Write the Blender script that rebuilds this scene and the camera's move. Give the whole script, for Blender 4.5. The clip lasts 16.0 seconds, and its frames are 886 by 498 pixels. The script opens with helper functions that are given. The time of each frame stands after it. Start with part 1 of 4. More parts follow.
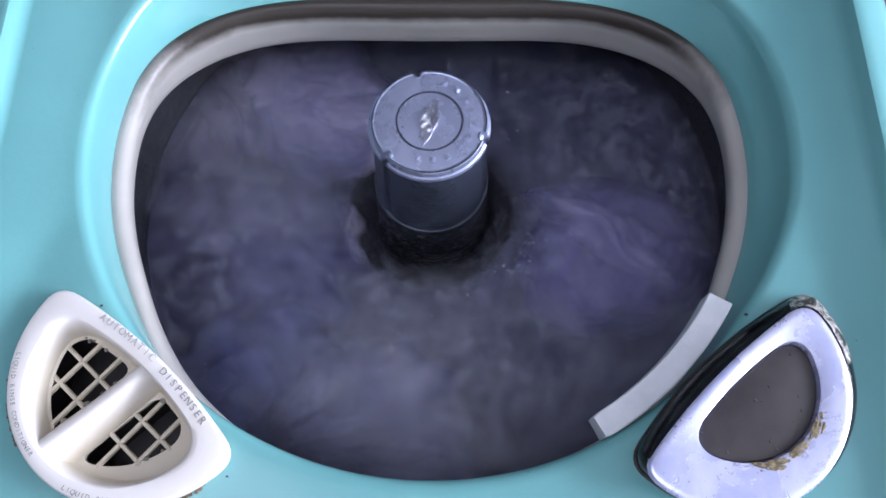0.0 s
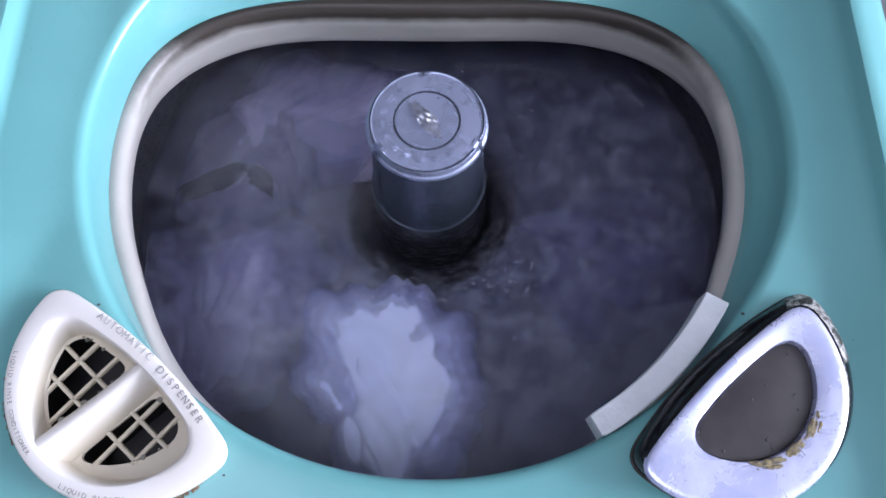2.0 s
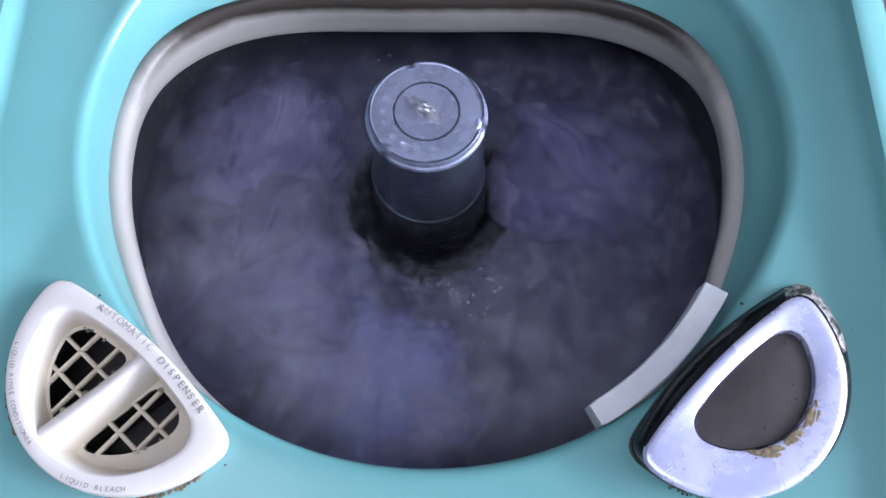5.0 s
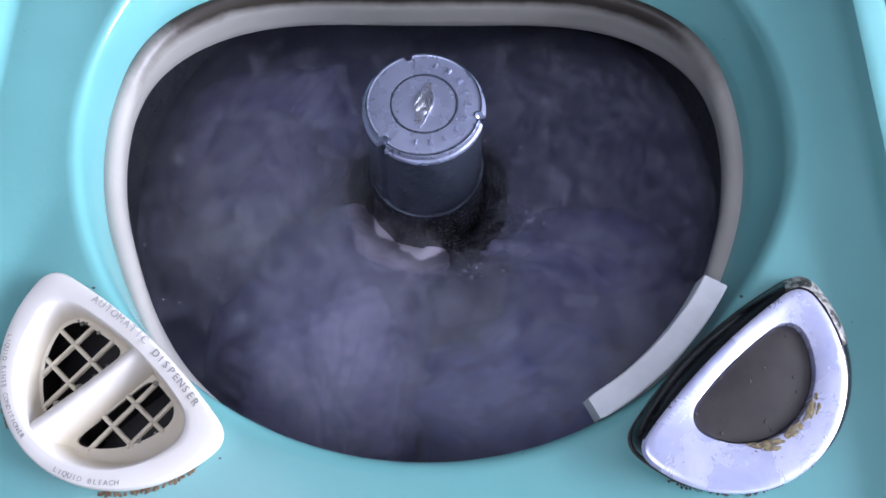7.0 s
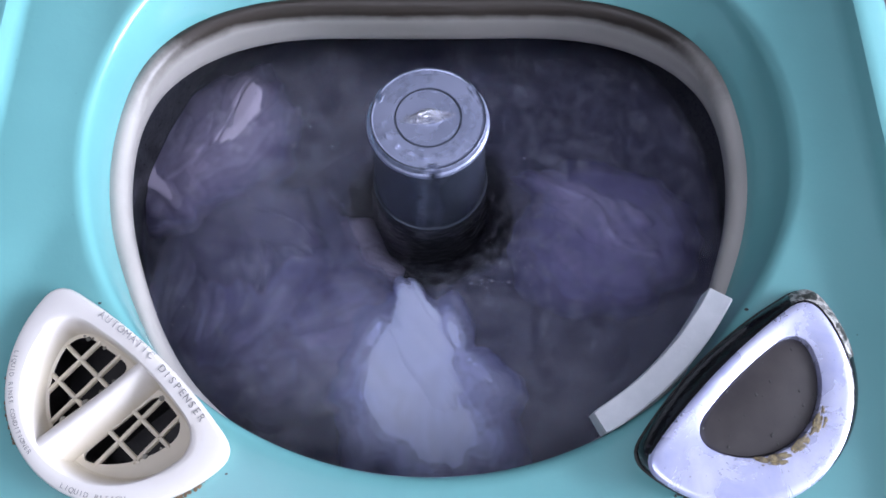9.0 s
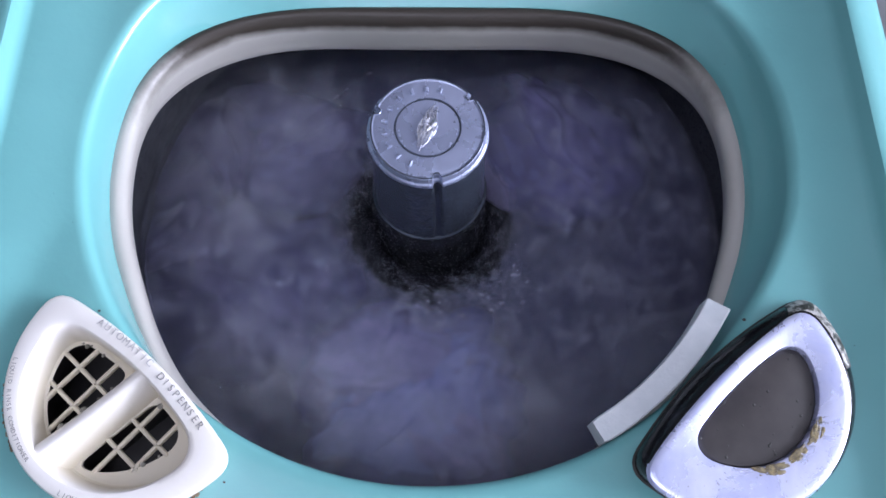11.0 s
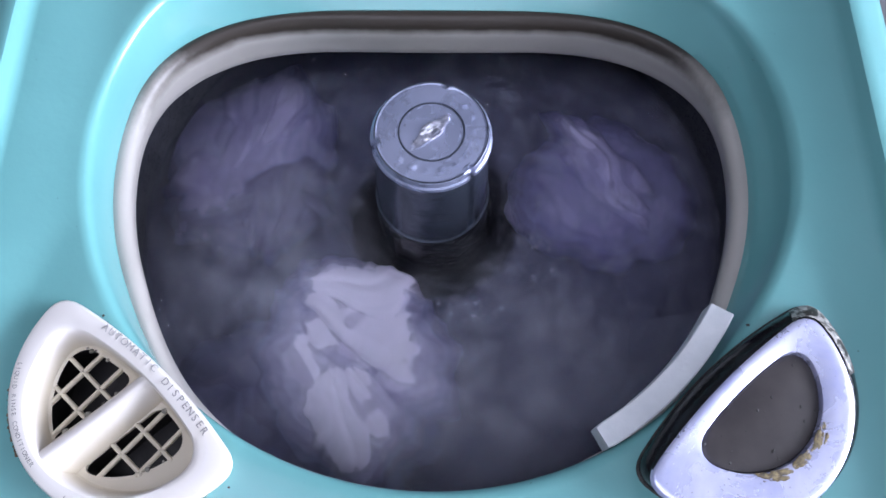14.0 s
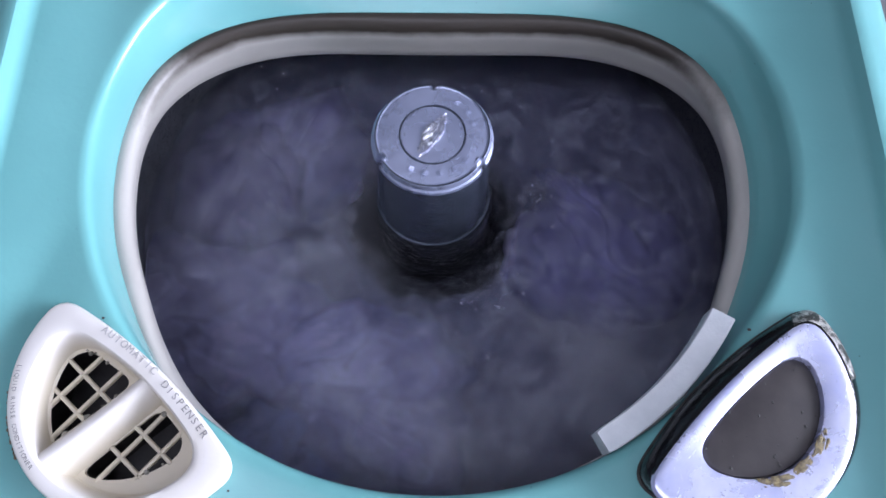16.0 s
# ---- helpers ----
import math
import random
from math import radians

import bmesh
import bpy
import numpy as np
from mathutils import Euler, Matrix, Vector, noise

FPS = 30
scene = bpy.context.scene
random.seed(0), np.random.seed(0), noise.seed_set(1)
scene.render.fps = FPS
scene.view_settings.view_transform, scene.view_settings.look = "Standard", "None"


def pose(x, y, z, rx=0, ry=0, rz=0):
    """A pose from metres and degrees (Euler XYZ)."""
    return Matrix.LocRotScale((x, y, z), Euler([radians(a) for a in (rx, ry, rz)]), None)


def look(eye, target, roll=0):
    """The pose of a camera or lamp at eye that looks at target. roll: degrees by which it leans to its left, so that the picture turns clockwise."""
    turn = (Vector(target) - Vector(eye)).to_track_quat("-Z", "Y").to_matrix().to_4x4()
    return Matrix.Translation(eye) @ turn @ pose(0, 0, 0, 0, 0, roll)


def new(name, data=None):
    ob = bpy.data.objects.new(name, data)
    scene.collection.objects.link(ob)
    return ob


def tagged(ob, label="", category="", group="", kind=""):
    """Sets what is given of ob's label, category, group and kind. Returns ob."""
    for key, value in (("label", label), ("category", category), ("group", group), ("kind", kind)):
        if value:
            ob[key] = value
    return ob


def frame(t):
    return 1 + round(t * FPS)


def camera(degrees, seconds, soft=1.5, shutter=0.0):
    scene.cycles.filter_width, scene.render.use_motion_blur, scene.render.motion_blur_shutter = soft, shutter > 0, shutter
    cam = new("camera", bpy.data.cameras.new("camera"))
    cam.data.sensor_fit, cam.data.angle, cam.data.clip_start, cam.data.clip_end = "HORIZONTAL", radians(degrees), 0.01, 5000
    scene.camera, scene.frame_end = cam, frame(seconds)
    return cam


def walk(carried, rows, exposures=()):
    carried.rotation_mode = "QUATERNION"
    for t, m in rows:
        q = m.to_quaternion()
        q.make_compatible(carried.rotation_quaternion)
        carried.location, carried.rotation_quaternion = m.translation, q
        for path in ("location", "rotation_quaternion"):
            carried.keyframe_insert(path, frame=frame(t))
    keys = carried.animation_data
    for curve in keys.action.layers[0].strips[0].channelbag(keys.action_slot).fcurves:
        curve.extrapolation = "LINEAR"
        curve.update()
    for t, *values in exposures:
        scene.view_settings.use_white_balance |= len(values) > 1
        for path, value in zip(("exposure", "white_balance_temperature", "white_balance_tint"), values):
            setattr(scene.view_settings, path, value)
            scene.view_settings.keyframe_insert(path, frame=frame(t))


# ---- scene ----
cam = camera(60, 16.0, soft=1.6, shutter=0.4)
scene.cycles.transparent_max_bounces = 32
PATH = [
    (0, pose(0.0109, -0.2788, 0.4835, 19.964, 0.012, 0.140)),
    (0.5, pose(0.0131, -0.2757, 0.4853, 19.735, 0.094, 0.164)),
    (1, pose(0.0144, -0.2778, 0.4855, 19.919, 0.158, 0.183)),
    (1.5, pose(0.0141, -0.2775, 0.4849, 19.864, 0.054, 0.131)),
    (2, pose(0.0126, -0.2806, 0.4834, 20.100, -0.022, 0.163)),
    (2.5, pose(0.0153, -0.2813, 0.4842, 19.915, 0.262, 0.167)),
    (3, pose(0.0135, -0.2843, 0.4836, 20.087, 0.076, 0.090)),
    (3.5, pose(0.0129, -0.2845, 0.4848, 20.253, 0.058, -0.062)),
    (4, pose(0.0123, -0.2820, 0.4862, 20.049, -0.046, -0.054)),
    (6.5, pose(0.0121, -0.2840, 0.4788, 19.198, -0.046, 0.193)),
    (7, pose(0.0129, -0.2870, 0.4781, 19.708, -0.177, 0.061)),
    (7.5, pose(0.0136, -0.2845, 0.4768, 19.283, -0.266, -0.113)),
    (8, pose(0.0145, -0.2872, 0.4760, 19.799, -0.474, -0.310)),
    (8.5, pose(0.0101, -0.2865, 0.4779, 20.105, -0.323, -0.142)),
    (9, pose(0.0112, -0.2829, 0.4806, 20.227, 0.076, -0.091)),
    (11.5, pose(0.0098, -0.2850, 0.4827, 21.131, -0.245, 0.107)),
    (12, pose(0.0114, -0.2835, 0.4845, 20.751, 0.002, 0.120)),
    (12.5, pose(0.0075, -0.2891, 0.4852, 21.448, -0.395, 0.040)),
    (13, pose(0.0088, -0.2848, 0.4865, 21.041, -0.273, -0.051)),
    (13.5, pose(0.0060, -0.2851, 0.4850, 21.217, -0.425, -0.032)),
    (14, pose(0.0073, -0.2798, 0.4840, 20.821, -0.228, 0.126)),
    (14.5, pose(0.0084, -0.2803, 0.4834, 21.020, -0.196, 0.210)),
    (15, pose(0.0066, -0.2797, 0.4835, 20.939, -0.370, 0.188)),
    (15.5, pose(0.0077, -0.2788, 0.4853, 20.968, -0.348, 0.222)),
    (16, pose(0.0067, -0.2778, 0.4836, 20.876, -0.307, 0.310)),
]
walk(cam, PATH, exposures=[(0.0, 0.33), (16.0, 0.33)])

# ---- world and light ----
world = bpy.data.worlds.new("world")
scene.world = world
world.use_nodes = True
wn = world.node_tree
sky = wn.nodes.new("ShaderNodeTexSky")
sky.sky_type, sky.sun_disc = "NISHITA", False
sky.sun_elevation, sky.sun_rotation = radians(40), radians(80)
wn.links.new(sky.outputs[0], wn.nodes["Background"].inputs[0])
wn.nodes["Background"].inputs[1].default_value = 0.1

window_light = bpy.data.lights.new("window_light", "AREA")
window_light.shape, window_light.size, window_light.size_y = "RECTANGLE", 2.2, 1.4
window_light.energy, window_light.color = 318, (0.765, 0.80, 1.0)
lamp = new("window_light", window_light)
lamp.matrix_world = look((3.36, -0.35, 0.85), (0, -0.2, 0.3))
# unseen fill lamp overhead, added to lift the deck and the water
overhead_fill = bpy.data.lights.new("overhead_fill", "AREA")
overhead_fill.shape, overhead_fill.size, overhead_fill.size_y = "RECTANGLE", 1.3, 1.1
overhead_fill.energy, overhead_fill.color = 15.0, (0.765, 0.79, 1.0)
lamp = new("overhead_fill", overhead_fill)
lamp.matrix_world = look((-0.25, -0.4, 1.66), (-0.1, -0.15, 0))


# ---- materials ----
class Mat:
    """A node material with a small set of shorthands."""

    def __init__(self, name):
        self.m = bpy.data.materials.new(name)
        self.m.use_nodes = True
        self.t = self.m.node_tree
        self.b = self.t.nodes["Principled BSDF"]
        self.out = self.t.nodes["Material Output"]
        self.co = self.t.nodes.new("ShaderNodeTexCoord").outputs["Object"]

    def node(self, kind, **values):
        n = self.t.nodes.new("ShaderNode" + kind)
        for key, value in values.items():
            n.inputs[key.replace("_", " ")].default_value = value
        return n

    def link(self, a, b):
        self.t.links.new(a, b)

    def noise(self, scale, detail=4, rough=0.55, dist=0.0):
        n = self.node("TexNoise", Scale=scale, Detail=detail, Roughness=rough, Distortion=dist)
        self.link(self.co, n.inputs["Vector"])
        return n.outputs[0]

    def ramp(self, fac, stops):
        n = self.t.nodes.new("ShaderNodeValToRGB")
        els = n.color_ramp.elements
        while len(els) < len(stops):
            els.new(0.5)
        for e, (p, c) in zip(els, stops):
            e.position, e.color = p, (*c, 1) if len(c) == 3 else c
        self.link(fac, n.inputs[0])
        return n.outputs[0]

    def mix(self, fac, a, b):
        n = self.t.nodes.new("ShaderNodeMix")
        n.data_type = "RGBA"
        for sock, value in ((n.inputs[0], fac), (n.inputs[6], a), (n.inputs[7], b)):
            if isinstance(value, (tuple, float, int)):
                sock.default_value = (*value, 1) if isinstance(value, tuple) else value
            else:
                self.link(value, sock)
        return n.outputs[2]

    def math(self, op, a, b=0.0, c=0.0):
        n = self.t.nodes.new("ShaderNodeMath")
        n.operation = op
        for sock, value in zip(n.inputs, (a, b, c)):
            if isinstance(value, (float, int)):
                sock.default_value = value
            else:
                self.link(value, sock)
        return n.outputs[0]

    def set(self, color=None, rough=None, metal=None, coat=None, spec=None, bump=None, bump_d=0.001):
        for key, value in (("Base Color", color), ("Roughness", rough), ("Metallic", metal), ("Coat Weight", coat), ("Specular IOR Level", spec)):
            if value is None:
                continue
            if isinstance(value, tuple):
                self.b.inputs[key].default_value = (*value, 1)
            elif isinstance(value, (float, int)):
                self.b.inputs[key].default_value = value
            else:
                self.link(value, self.b.inputs[key])
        if bump is not None:
            n = self.node("Bump", Strength=1.0, Distance=bump_d)
            self.link(bump, n.inputs["Height"])
            self.link(n.outputs[0], self.b.inputs["Normal"])
        return self


def gray(v):
    return (v, v, v)


def simple(name, c1, c2, scale, rough=0.5, metal=0.0, bump_d=0.0003, fine=6.0, **more):
    m = Mat(name)
    n = m.noise(scale, 6)
    fine_n = m.noise(scale * fine, 3)
    col = m.mix(m.ramp(n, [(0.35, gray(0)), (0.68, gray(1))]), c1, c2)
    r = m.math("MULTIPLY_ADD", fine_n, 0.2, rough - 0.1)
    m.set(color=col, rough=r, metal=metal, bump=fine_n, bump_d=bump_d, **more)
    return m.m


enamel_m = Mat("turquoise_enamel")
en = enamel_m.noise(7, 3)
peel = enamel_m.noise(160, 2)
specks = enamel_m.ramp(enamel_m.noise(330, 2), [(0.765, gray(0)), (0.80, gray(1))])
teal = enamel_m.mix(enamel_m.ramp(en, [(0.3, gray(0)), (0.7, gray(1))]), (0.135, 0.36, 0.355), (0.155, 0.40, 0.395))
enamel_m.set(color=enamel_m.mix(specks, teal, (0.07, 0.16, 0.15)), rough=enamel_m.math("MULTIPLY_ADD", enamel_m.noise(40, 4), 0.14, 0.16), coat=0.2, bump=peel, bump_d=0.00012)
ENAMEL = enamel_m.m
WALL = simple("wall_paint", (0.62, 0.61, 0.60), (0.70, 0.69, 0.68), 3, 0.7)
# unseen far walls and ceiling, darkened to cut bounce and darken chrome reflections
DARK_WALL = simple("dark_far_wall", (0.10, 0.10, 0.11), (0.14, 0.14, 0.15), 3, 0.7)
CEIL = simple("ceiling_paint", (0.36, 0.36, 0.37), (0.42, 0.42, 0.43), 3, 0.8)
CONCRETE = simple("concrete", (0.22, 0.21, 0.20), (0.32, 0.31, 0.30), 5, 0.8)

ring_m = Mat("ring_rubber")
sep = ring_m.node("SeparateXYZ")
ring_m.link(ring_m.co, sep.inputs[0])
# colour turns brown-black towards the back top edge, broken up by noise
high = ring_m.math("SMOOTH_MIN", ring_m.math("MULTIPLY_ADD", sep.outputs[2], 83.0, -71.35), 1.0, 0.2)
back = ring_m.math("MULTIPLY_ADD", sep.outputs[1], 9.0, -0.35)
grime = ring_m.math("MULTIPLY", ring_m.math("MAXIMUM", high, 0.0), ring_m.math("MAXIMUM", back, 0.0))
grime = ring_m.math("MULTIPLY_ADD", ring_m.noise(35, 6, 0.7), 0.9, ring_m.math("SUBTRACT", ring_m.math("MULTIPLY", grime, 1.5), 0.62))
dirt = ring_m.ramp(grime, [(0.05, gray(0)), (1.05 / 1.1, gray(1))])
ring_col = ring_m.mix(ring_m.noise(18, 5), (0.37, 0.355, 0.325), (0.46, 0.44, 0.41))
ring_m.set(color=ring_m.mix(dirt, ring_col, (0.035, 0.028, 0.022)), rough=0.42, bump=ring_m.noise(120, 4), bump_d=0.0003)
RING = ring_m.m

cream_m = Mat("cream_plastic")
rim_z = cream_m.node("SeparateXYZ")
cream_m.link(cream_m.co, rim_z.inputs[0])
low = cream_m.math("MULTIPLY_ADD", rim_z.outputs[2], -36.0, 0.30)
yellow = cream_m.ramp(cream_m.math("MULTIPLY_ADD", cream_m.noise(26, 5), 0.8, cream_m.math("ADD", low, -0.25)), [(0.15, gray(0)), (0.9, gray(1))])
cream_m.set(color=cream_m.mix(yellow, (0.70, 0.675, 0.64), (0.62, 0.56, 0.44)), rough=0.38, bump=cream_m.noise(300, 3), bump_d=0.00008)
CREAM = cream_m.m
MOULD = simple("mouldy_grid", (0.34, 0.32, 0.27), (0.07, 0.068, 0.055), 90, 0.6)
# near-black colour stands in for the shade inside the sump
VOID = simple("hollow_shade", (0.010, 0.009, 0.010), (0.025, 0.020, 0.020), 60, 0.5)
INK = simple("grey_ink", (0.20, 0.20, 0.19), (0.34, 0.33, 0.32), 200, 0.5)
RUST = simple("rust", (0.09, 0.055, 0.03), (0.19, 0.14, 0.085), 120, 0.8)
FAINT = simple("worn_grey_ink", (0.32, 0.31, 0.31), (0.50, 0.49, 0.48), 200, 0.5)
GRIME_AND_SHADE = simple("black_grime_and_shade", (0.015, 0.015, 0.014), (0.05, 0.05, 0.045), 160, 0.6)
OCHRE = simple("ochre_residue", (0.045, 0.035, 0.022), (0.26, 0.20, 0.085), 420, 0.6)
GUARD = simple("milky_plastic", (0.60, 0.64, 0.66), (0.70, 0.73, 0.75), 60, 0.35)

GLOSS = simple("black_gloss_plastic", (0.006, 0.006, 0.008), (0.014, 0.014, 0.016), 50, 0.12, spec=0.22)
mottled_m = Mat("mottled_chrome")
mottle = mottled_m.ramp(mottled_m.noise(110, 6, 0.75, 1.5), [(0.44, gray(0)), (0.56, gray(1))])
mottled_m.set(color=mottled_m.mix(mottle, (0.03, 0.028, 0.022), (0.55, 0.53, 0.50)), rough=0.35, metal=0.3, bump=mottle, bump_d=0.0004)
MOTTLED = mottled_m.m
top_m = Mat("worn_chrome")
cloudy = top_m.ramp(top_m.noise(34, 6, 0.62, 0.6), [(0.25, gray(0)), (0.78, gray(1))])
scuff = top_m.ramp(top_m.noise(420, 3), [(0.66, gray(0)), (0.74, gray(1))])
top_m.set(color=top_m.mix(scuff, top_m.mix(cloudy, (0.50, 0.54, 0.86), (0.78, 0.80, 0.94)), (0.38, 0.39, 0.48)), metal=0.62, rough=top_m.math("MULTIPLY_ADD", cloudy, 0.18, 0.18), bump=top_m.noise(90, 5, 0.65), bump_d=0.00016)
TOPCHROME = top_m.m
EMBLEM = simple("bright_worn_chrome", (0.88, 0.89, 0.94), (0.66, 0.68, 0.76), 240, 0.26, 1.0, 0.0002)
INSET = simple("charcoal_plastic", (0.024, 0.020, 0.020), (0.040, 0.034, 0.033), 50, 0.45, 0.0, 0.00004)
SILVER = simple("satin_aluminium", (0.35, 0.39, 0.54), (0.46, 0.50, 0.67), 16, 0.28, 0.66, 0.00002, 4.0)
POST = simple("smoked_grey_plastic", (0.050, 0.062, 0.085), (0.080, 0.095, 0.125), 40, 0.20, 0.5)
COLLAR = simple("dark_wet_plastic", (0.010, 0.011, 0.013), (0.022, 0.024, 0.027), 60, 0.25)
TUB = simple("speckled_tub_enamel", (0.02, 0.022, 0.028), (0.05, 0.052, 0.06), 90, 0.3)


def murky(name, light, dark, lo, hi, scale, gloss):
    """Water that hides what lies below in soft drifts; the gloss alone follows Fresnel."""
    m = Mat(name)
    m.t.nodes.remove(m.b)
    drift = m.noise(scale, 7, 0.64, 1.5)
    fac = m.ramp(drift, [(0.28, gray(lo)), (0.72, gray(hi))])
    diff, clear, mixed = m.node("BsdfDiffuse"), m.node("BsdfTransparent"), m.node("MixShader")
    tone = m.mix(m.ramp(m.noise(scale * 2.3, 4), [(0.3, gray(0)), (0.7, gray(1))]), dark, light)
    if gloss:
        film = m.ramp(m.math("MULTIPLY_ADD", m.noise(150, 3, 0.6, 0.6), 0.35, m.noise(scale * 5.0, 7, 0.70, 1.2)), [(0.62, gray(0)), (0.86, gray(1))])
        tone = m.mix(film, tone, tuple(1.6 * c for c in light))
        fac = m.math("MULTIPLY_ADD", film, 0.20, fac)
    m.link(tone, diff.inputs[0])
    clear.inputs[0].default_value = (0.93, 0.93, 0.97, 1)
    m.link(fac, mixed.inputs[0]), m.link(clear.outputs[0], mixed.inputs[1]), m.link(diff.outputs[0], mixed.inputs[2])
    last = mixed
    if gloss:
        shine, both, fres = m.node("BsdfGlossy", Roughness=0.07), m.node("MixShader"), m.node("Fresnel", IOR=1.33)
        bump = m.node("Bump", Strength=1.0, Distance=0.0036)
        m.link(m.math("MULTIPLY_ADD", m.noise(30, 5, 0.62, 0.8), 1.8, m.noise(95, 5, 0.65, 0.6)), bump.inputs["Height"])
        m.link(bump.outputs[0], shine.inputs["Normal"]), m.link(bump.outputs[0], fres.inputs["Normal"])
        m.link(fres.outputs[0], both.inputs[0]), m.link(mixed.outputs[0], both.inputs[1]), m.link(shine.outputs[0], both.inputs[2])
        last = both
    m.link(last.outputs[0], m.out.inputs[0])
    return m.m


WATER = murky("murky_water", (0.380, 0.395, 0.500), (0.130, 0.137, 0.185), 0.03, 0.13, 9, True)
THIN = murky("thin_suspended_dirt", (0.430, 0.445, 0.560), (0.160, 0.166, 0.215), 0.015, 0.12, 13, False)
MURK = murky("suspended_dirt", (0.410, 0.425, 0.540), (0.140, 0.146, 0.192), 0.055, 0.225, 12, False)


# milky see-through colour that paints a pale reflection beside the guard
reflection_m = Mat("pale_reflection")
reflection_m.t.nodes.remove(reflection_m.b)
haze_s = reflection_m.ramp(reflection_m.noise(30, 5, 0.65, 1.0), [(0.35, gray(0.07)), (0.75, gray(0.26))])
milk, pass_s, mix_s = reflection_m.node("BsdfDiffuse", Color=(0.42, 0.43, 0.52, 1)), reflection_m.node("BsdfTransparent"), reflection_m.node("MixShader")
reflection_m.link(haze_s, mix_s.inputs[0]), reflection_m.link(pass_s.outputs[0], mix_s.inputs[1]), reflection_m.link(milk.outputs[0], mix_s.inputs[2])
reflection_m.link(mix_s.outputs[0], reflection_m.out.inputs[0])
REFLECTION = reflection_m.m


def cloth(name, c1, c2):
    m = Mat(name)
    weave = m.noise(900, 2)
    m.set(color=m.mix(m.ramp(m.noise(14, 5), [(0.3, gray(0)), (0.7, gray(1))]), c1, c2), rough=0.75, bump=m.math("ADD", weave, m.noise(60, 4)), bump_d=0.0008)
    return m.m


def vapour(name, amount, scale):
    """Steam: soft at its rim and torn by drifts."""
    m = Mat(name)
    m.t.nodes.remove(m.b)
    grad = m.t.nodes.new("ShaderNodeTexGradient")
    grad.gradient_type = "SPHERICAL"
    squash = m.node("Mapping", Scale=(6.5, 6.5, 0.0))
    m.link(m.co, squash.inputs[0]), m.link(squash.outputs[0], grad.inputs[0])
    soft = m.ramp(grad.outputs[0], [(0.0, gray(0)), (0.7, gray(1))])
    tear = m.ramp(m.noise(scale, 5, 0.6, 1.2), [(0.33, gray(0)), (0.72, gray(1))])
    fac = m.math("MULTIPLY", m.math("MULTIPLY", soft, tear), amount)
    diff, clear, mixed = m.node("BsdfDiffuse", Color=(0.62, 0.62, 0.70, 1)), m.node("BsdfTransparent"), m.node("MixShader")
    m.link(fac, mixed.inputs[0]), m.link(clear.outputs[0], mixed.inputs[1]), m.link(diff.outputs[0], mixed.inputs[2])
    m.link(mixed.outputs[0], m.out.inputs[0])
    return m.m


# ---- geometry helpers ----
def root_place(ob):
    place = Vector()
    while ob:
        place += ob.location
        ob = ob.parent
    return place


def thing(name, place, label, category, group="", kind=""):
    ob = new(name)
    ob.location, ob.empty_display_size = place, 0.02
    return tagged(ob, label, category, group, kind)


def mesh_of(name, bm, material, smooth=50):
    bmesh.ops.recalc_face_normals(bm, faces=bm.faces)
    me = bpy.data.meshes.new(name)
    for f in bm.faces:
        f.smooth = True
    bm.to_mesh(me)
    bm.free()
    me.materials.append(material)
    me.set_sharp_from_angle(angle=radians(smooth))
    return me


def part(name, bm, material, parent, label="", smooth=50):
    """One mesh, given in the place's own metres, as a part of a thing."""
    bmesh.ops.translate(bm, verts=bm.verts, vec=-root_place(parent))
    ob = new(name, mesh_of(name, bm, material, smooth))
    ob.parent = parent
    return tagged(ob, label)


def single(name, bm, material, label, category, kind="", place=(0, 0, 0), group="", smooth=50):
    bmesh.ops.translate(bm, verts=bm.verts, vec=-Vector(place))
    ob = new(name, mesh_of(name, bm, material, smooth))
    ob.location = place
    return tagged(ob, label, category, group, kind)


def smax(a, b, k):
    h = max(k - abs(a - b), 0.0) / k
    return max(a, b) + h * h * k / 4


def outline(fn, centre, n=144):
    """Distances from the centre, direction by direction, to where fn turns positive."""
    made = []
    for i in range(n):
        a = 2 * math.pi * i / n
        lo, hi = 0.0, 0.8
        for _ in range(24):
            mid = (lo + hi) / 2
            if fn(centre[0] + mid * math.cos(a), centre[1] + mid * math.sin(a)) > 0:
                hi = mid
            else:
                lo = mid
        made.append(lo)
    return np.array(made)


def ring_points(centre, radii, z, put=None):
    n = len(radii)
    pts = [(centre[0] + r * math.cos(2 * math.pi * i / n), centre[1] + r * math.sin(2 * math.pi * i / n)) for i, r in enumerate(radii)]
    return [put(x, y, z) if put else Vector((x, y, z)) for x, y in pts]


def loft(rings, first=False, last=False, bm=None, closed=False):
    bm = bm or bmesh.new()
    rows = [[bm.verts.new(p) for p in r] for r in rings]
    pairs = list(zip(rows, rows[1:])) + ([(rows[-1], rows[0])] if closed else [])
    for a, b in pairs:
        for i in range(len(a)):
            j = (i + 1) % len(a)
            bm.faces.new((a[i], a[j], b[j], b[i]))
    if first:
        bm.faces.new(rows[0])
    if last:
        bm.faces.new(rows[-1])
    return bm


def circle(r, z, n=96, c=(0, 0)):
    return [Vector((c[0] + r * math.cos(2 * math.pi * i / n), c[1] + r * math.sin(2 * math.pi * i / n), z)) for i in range(n)]


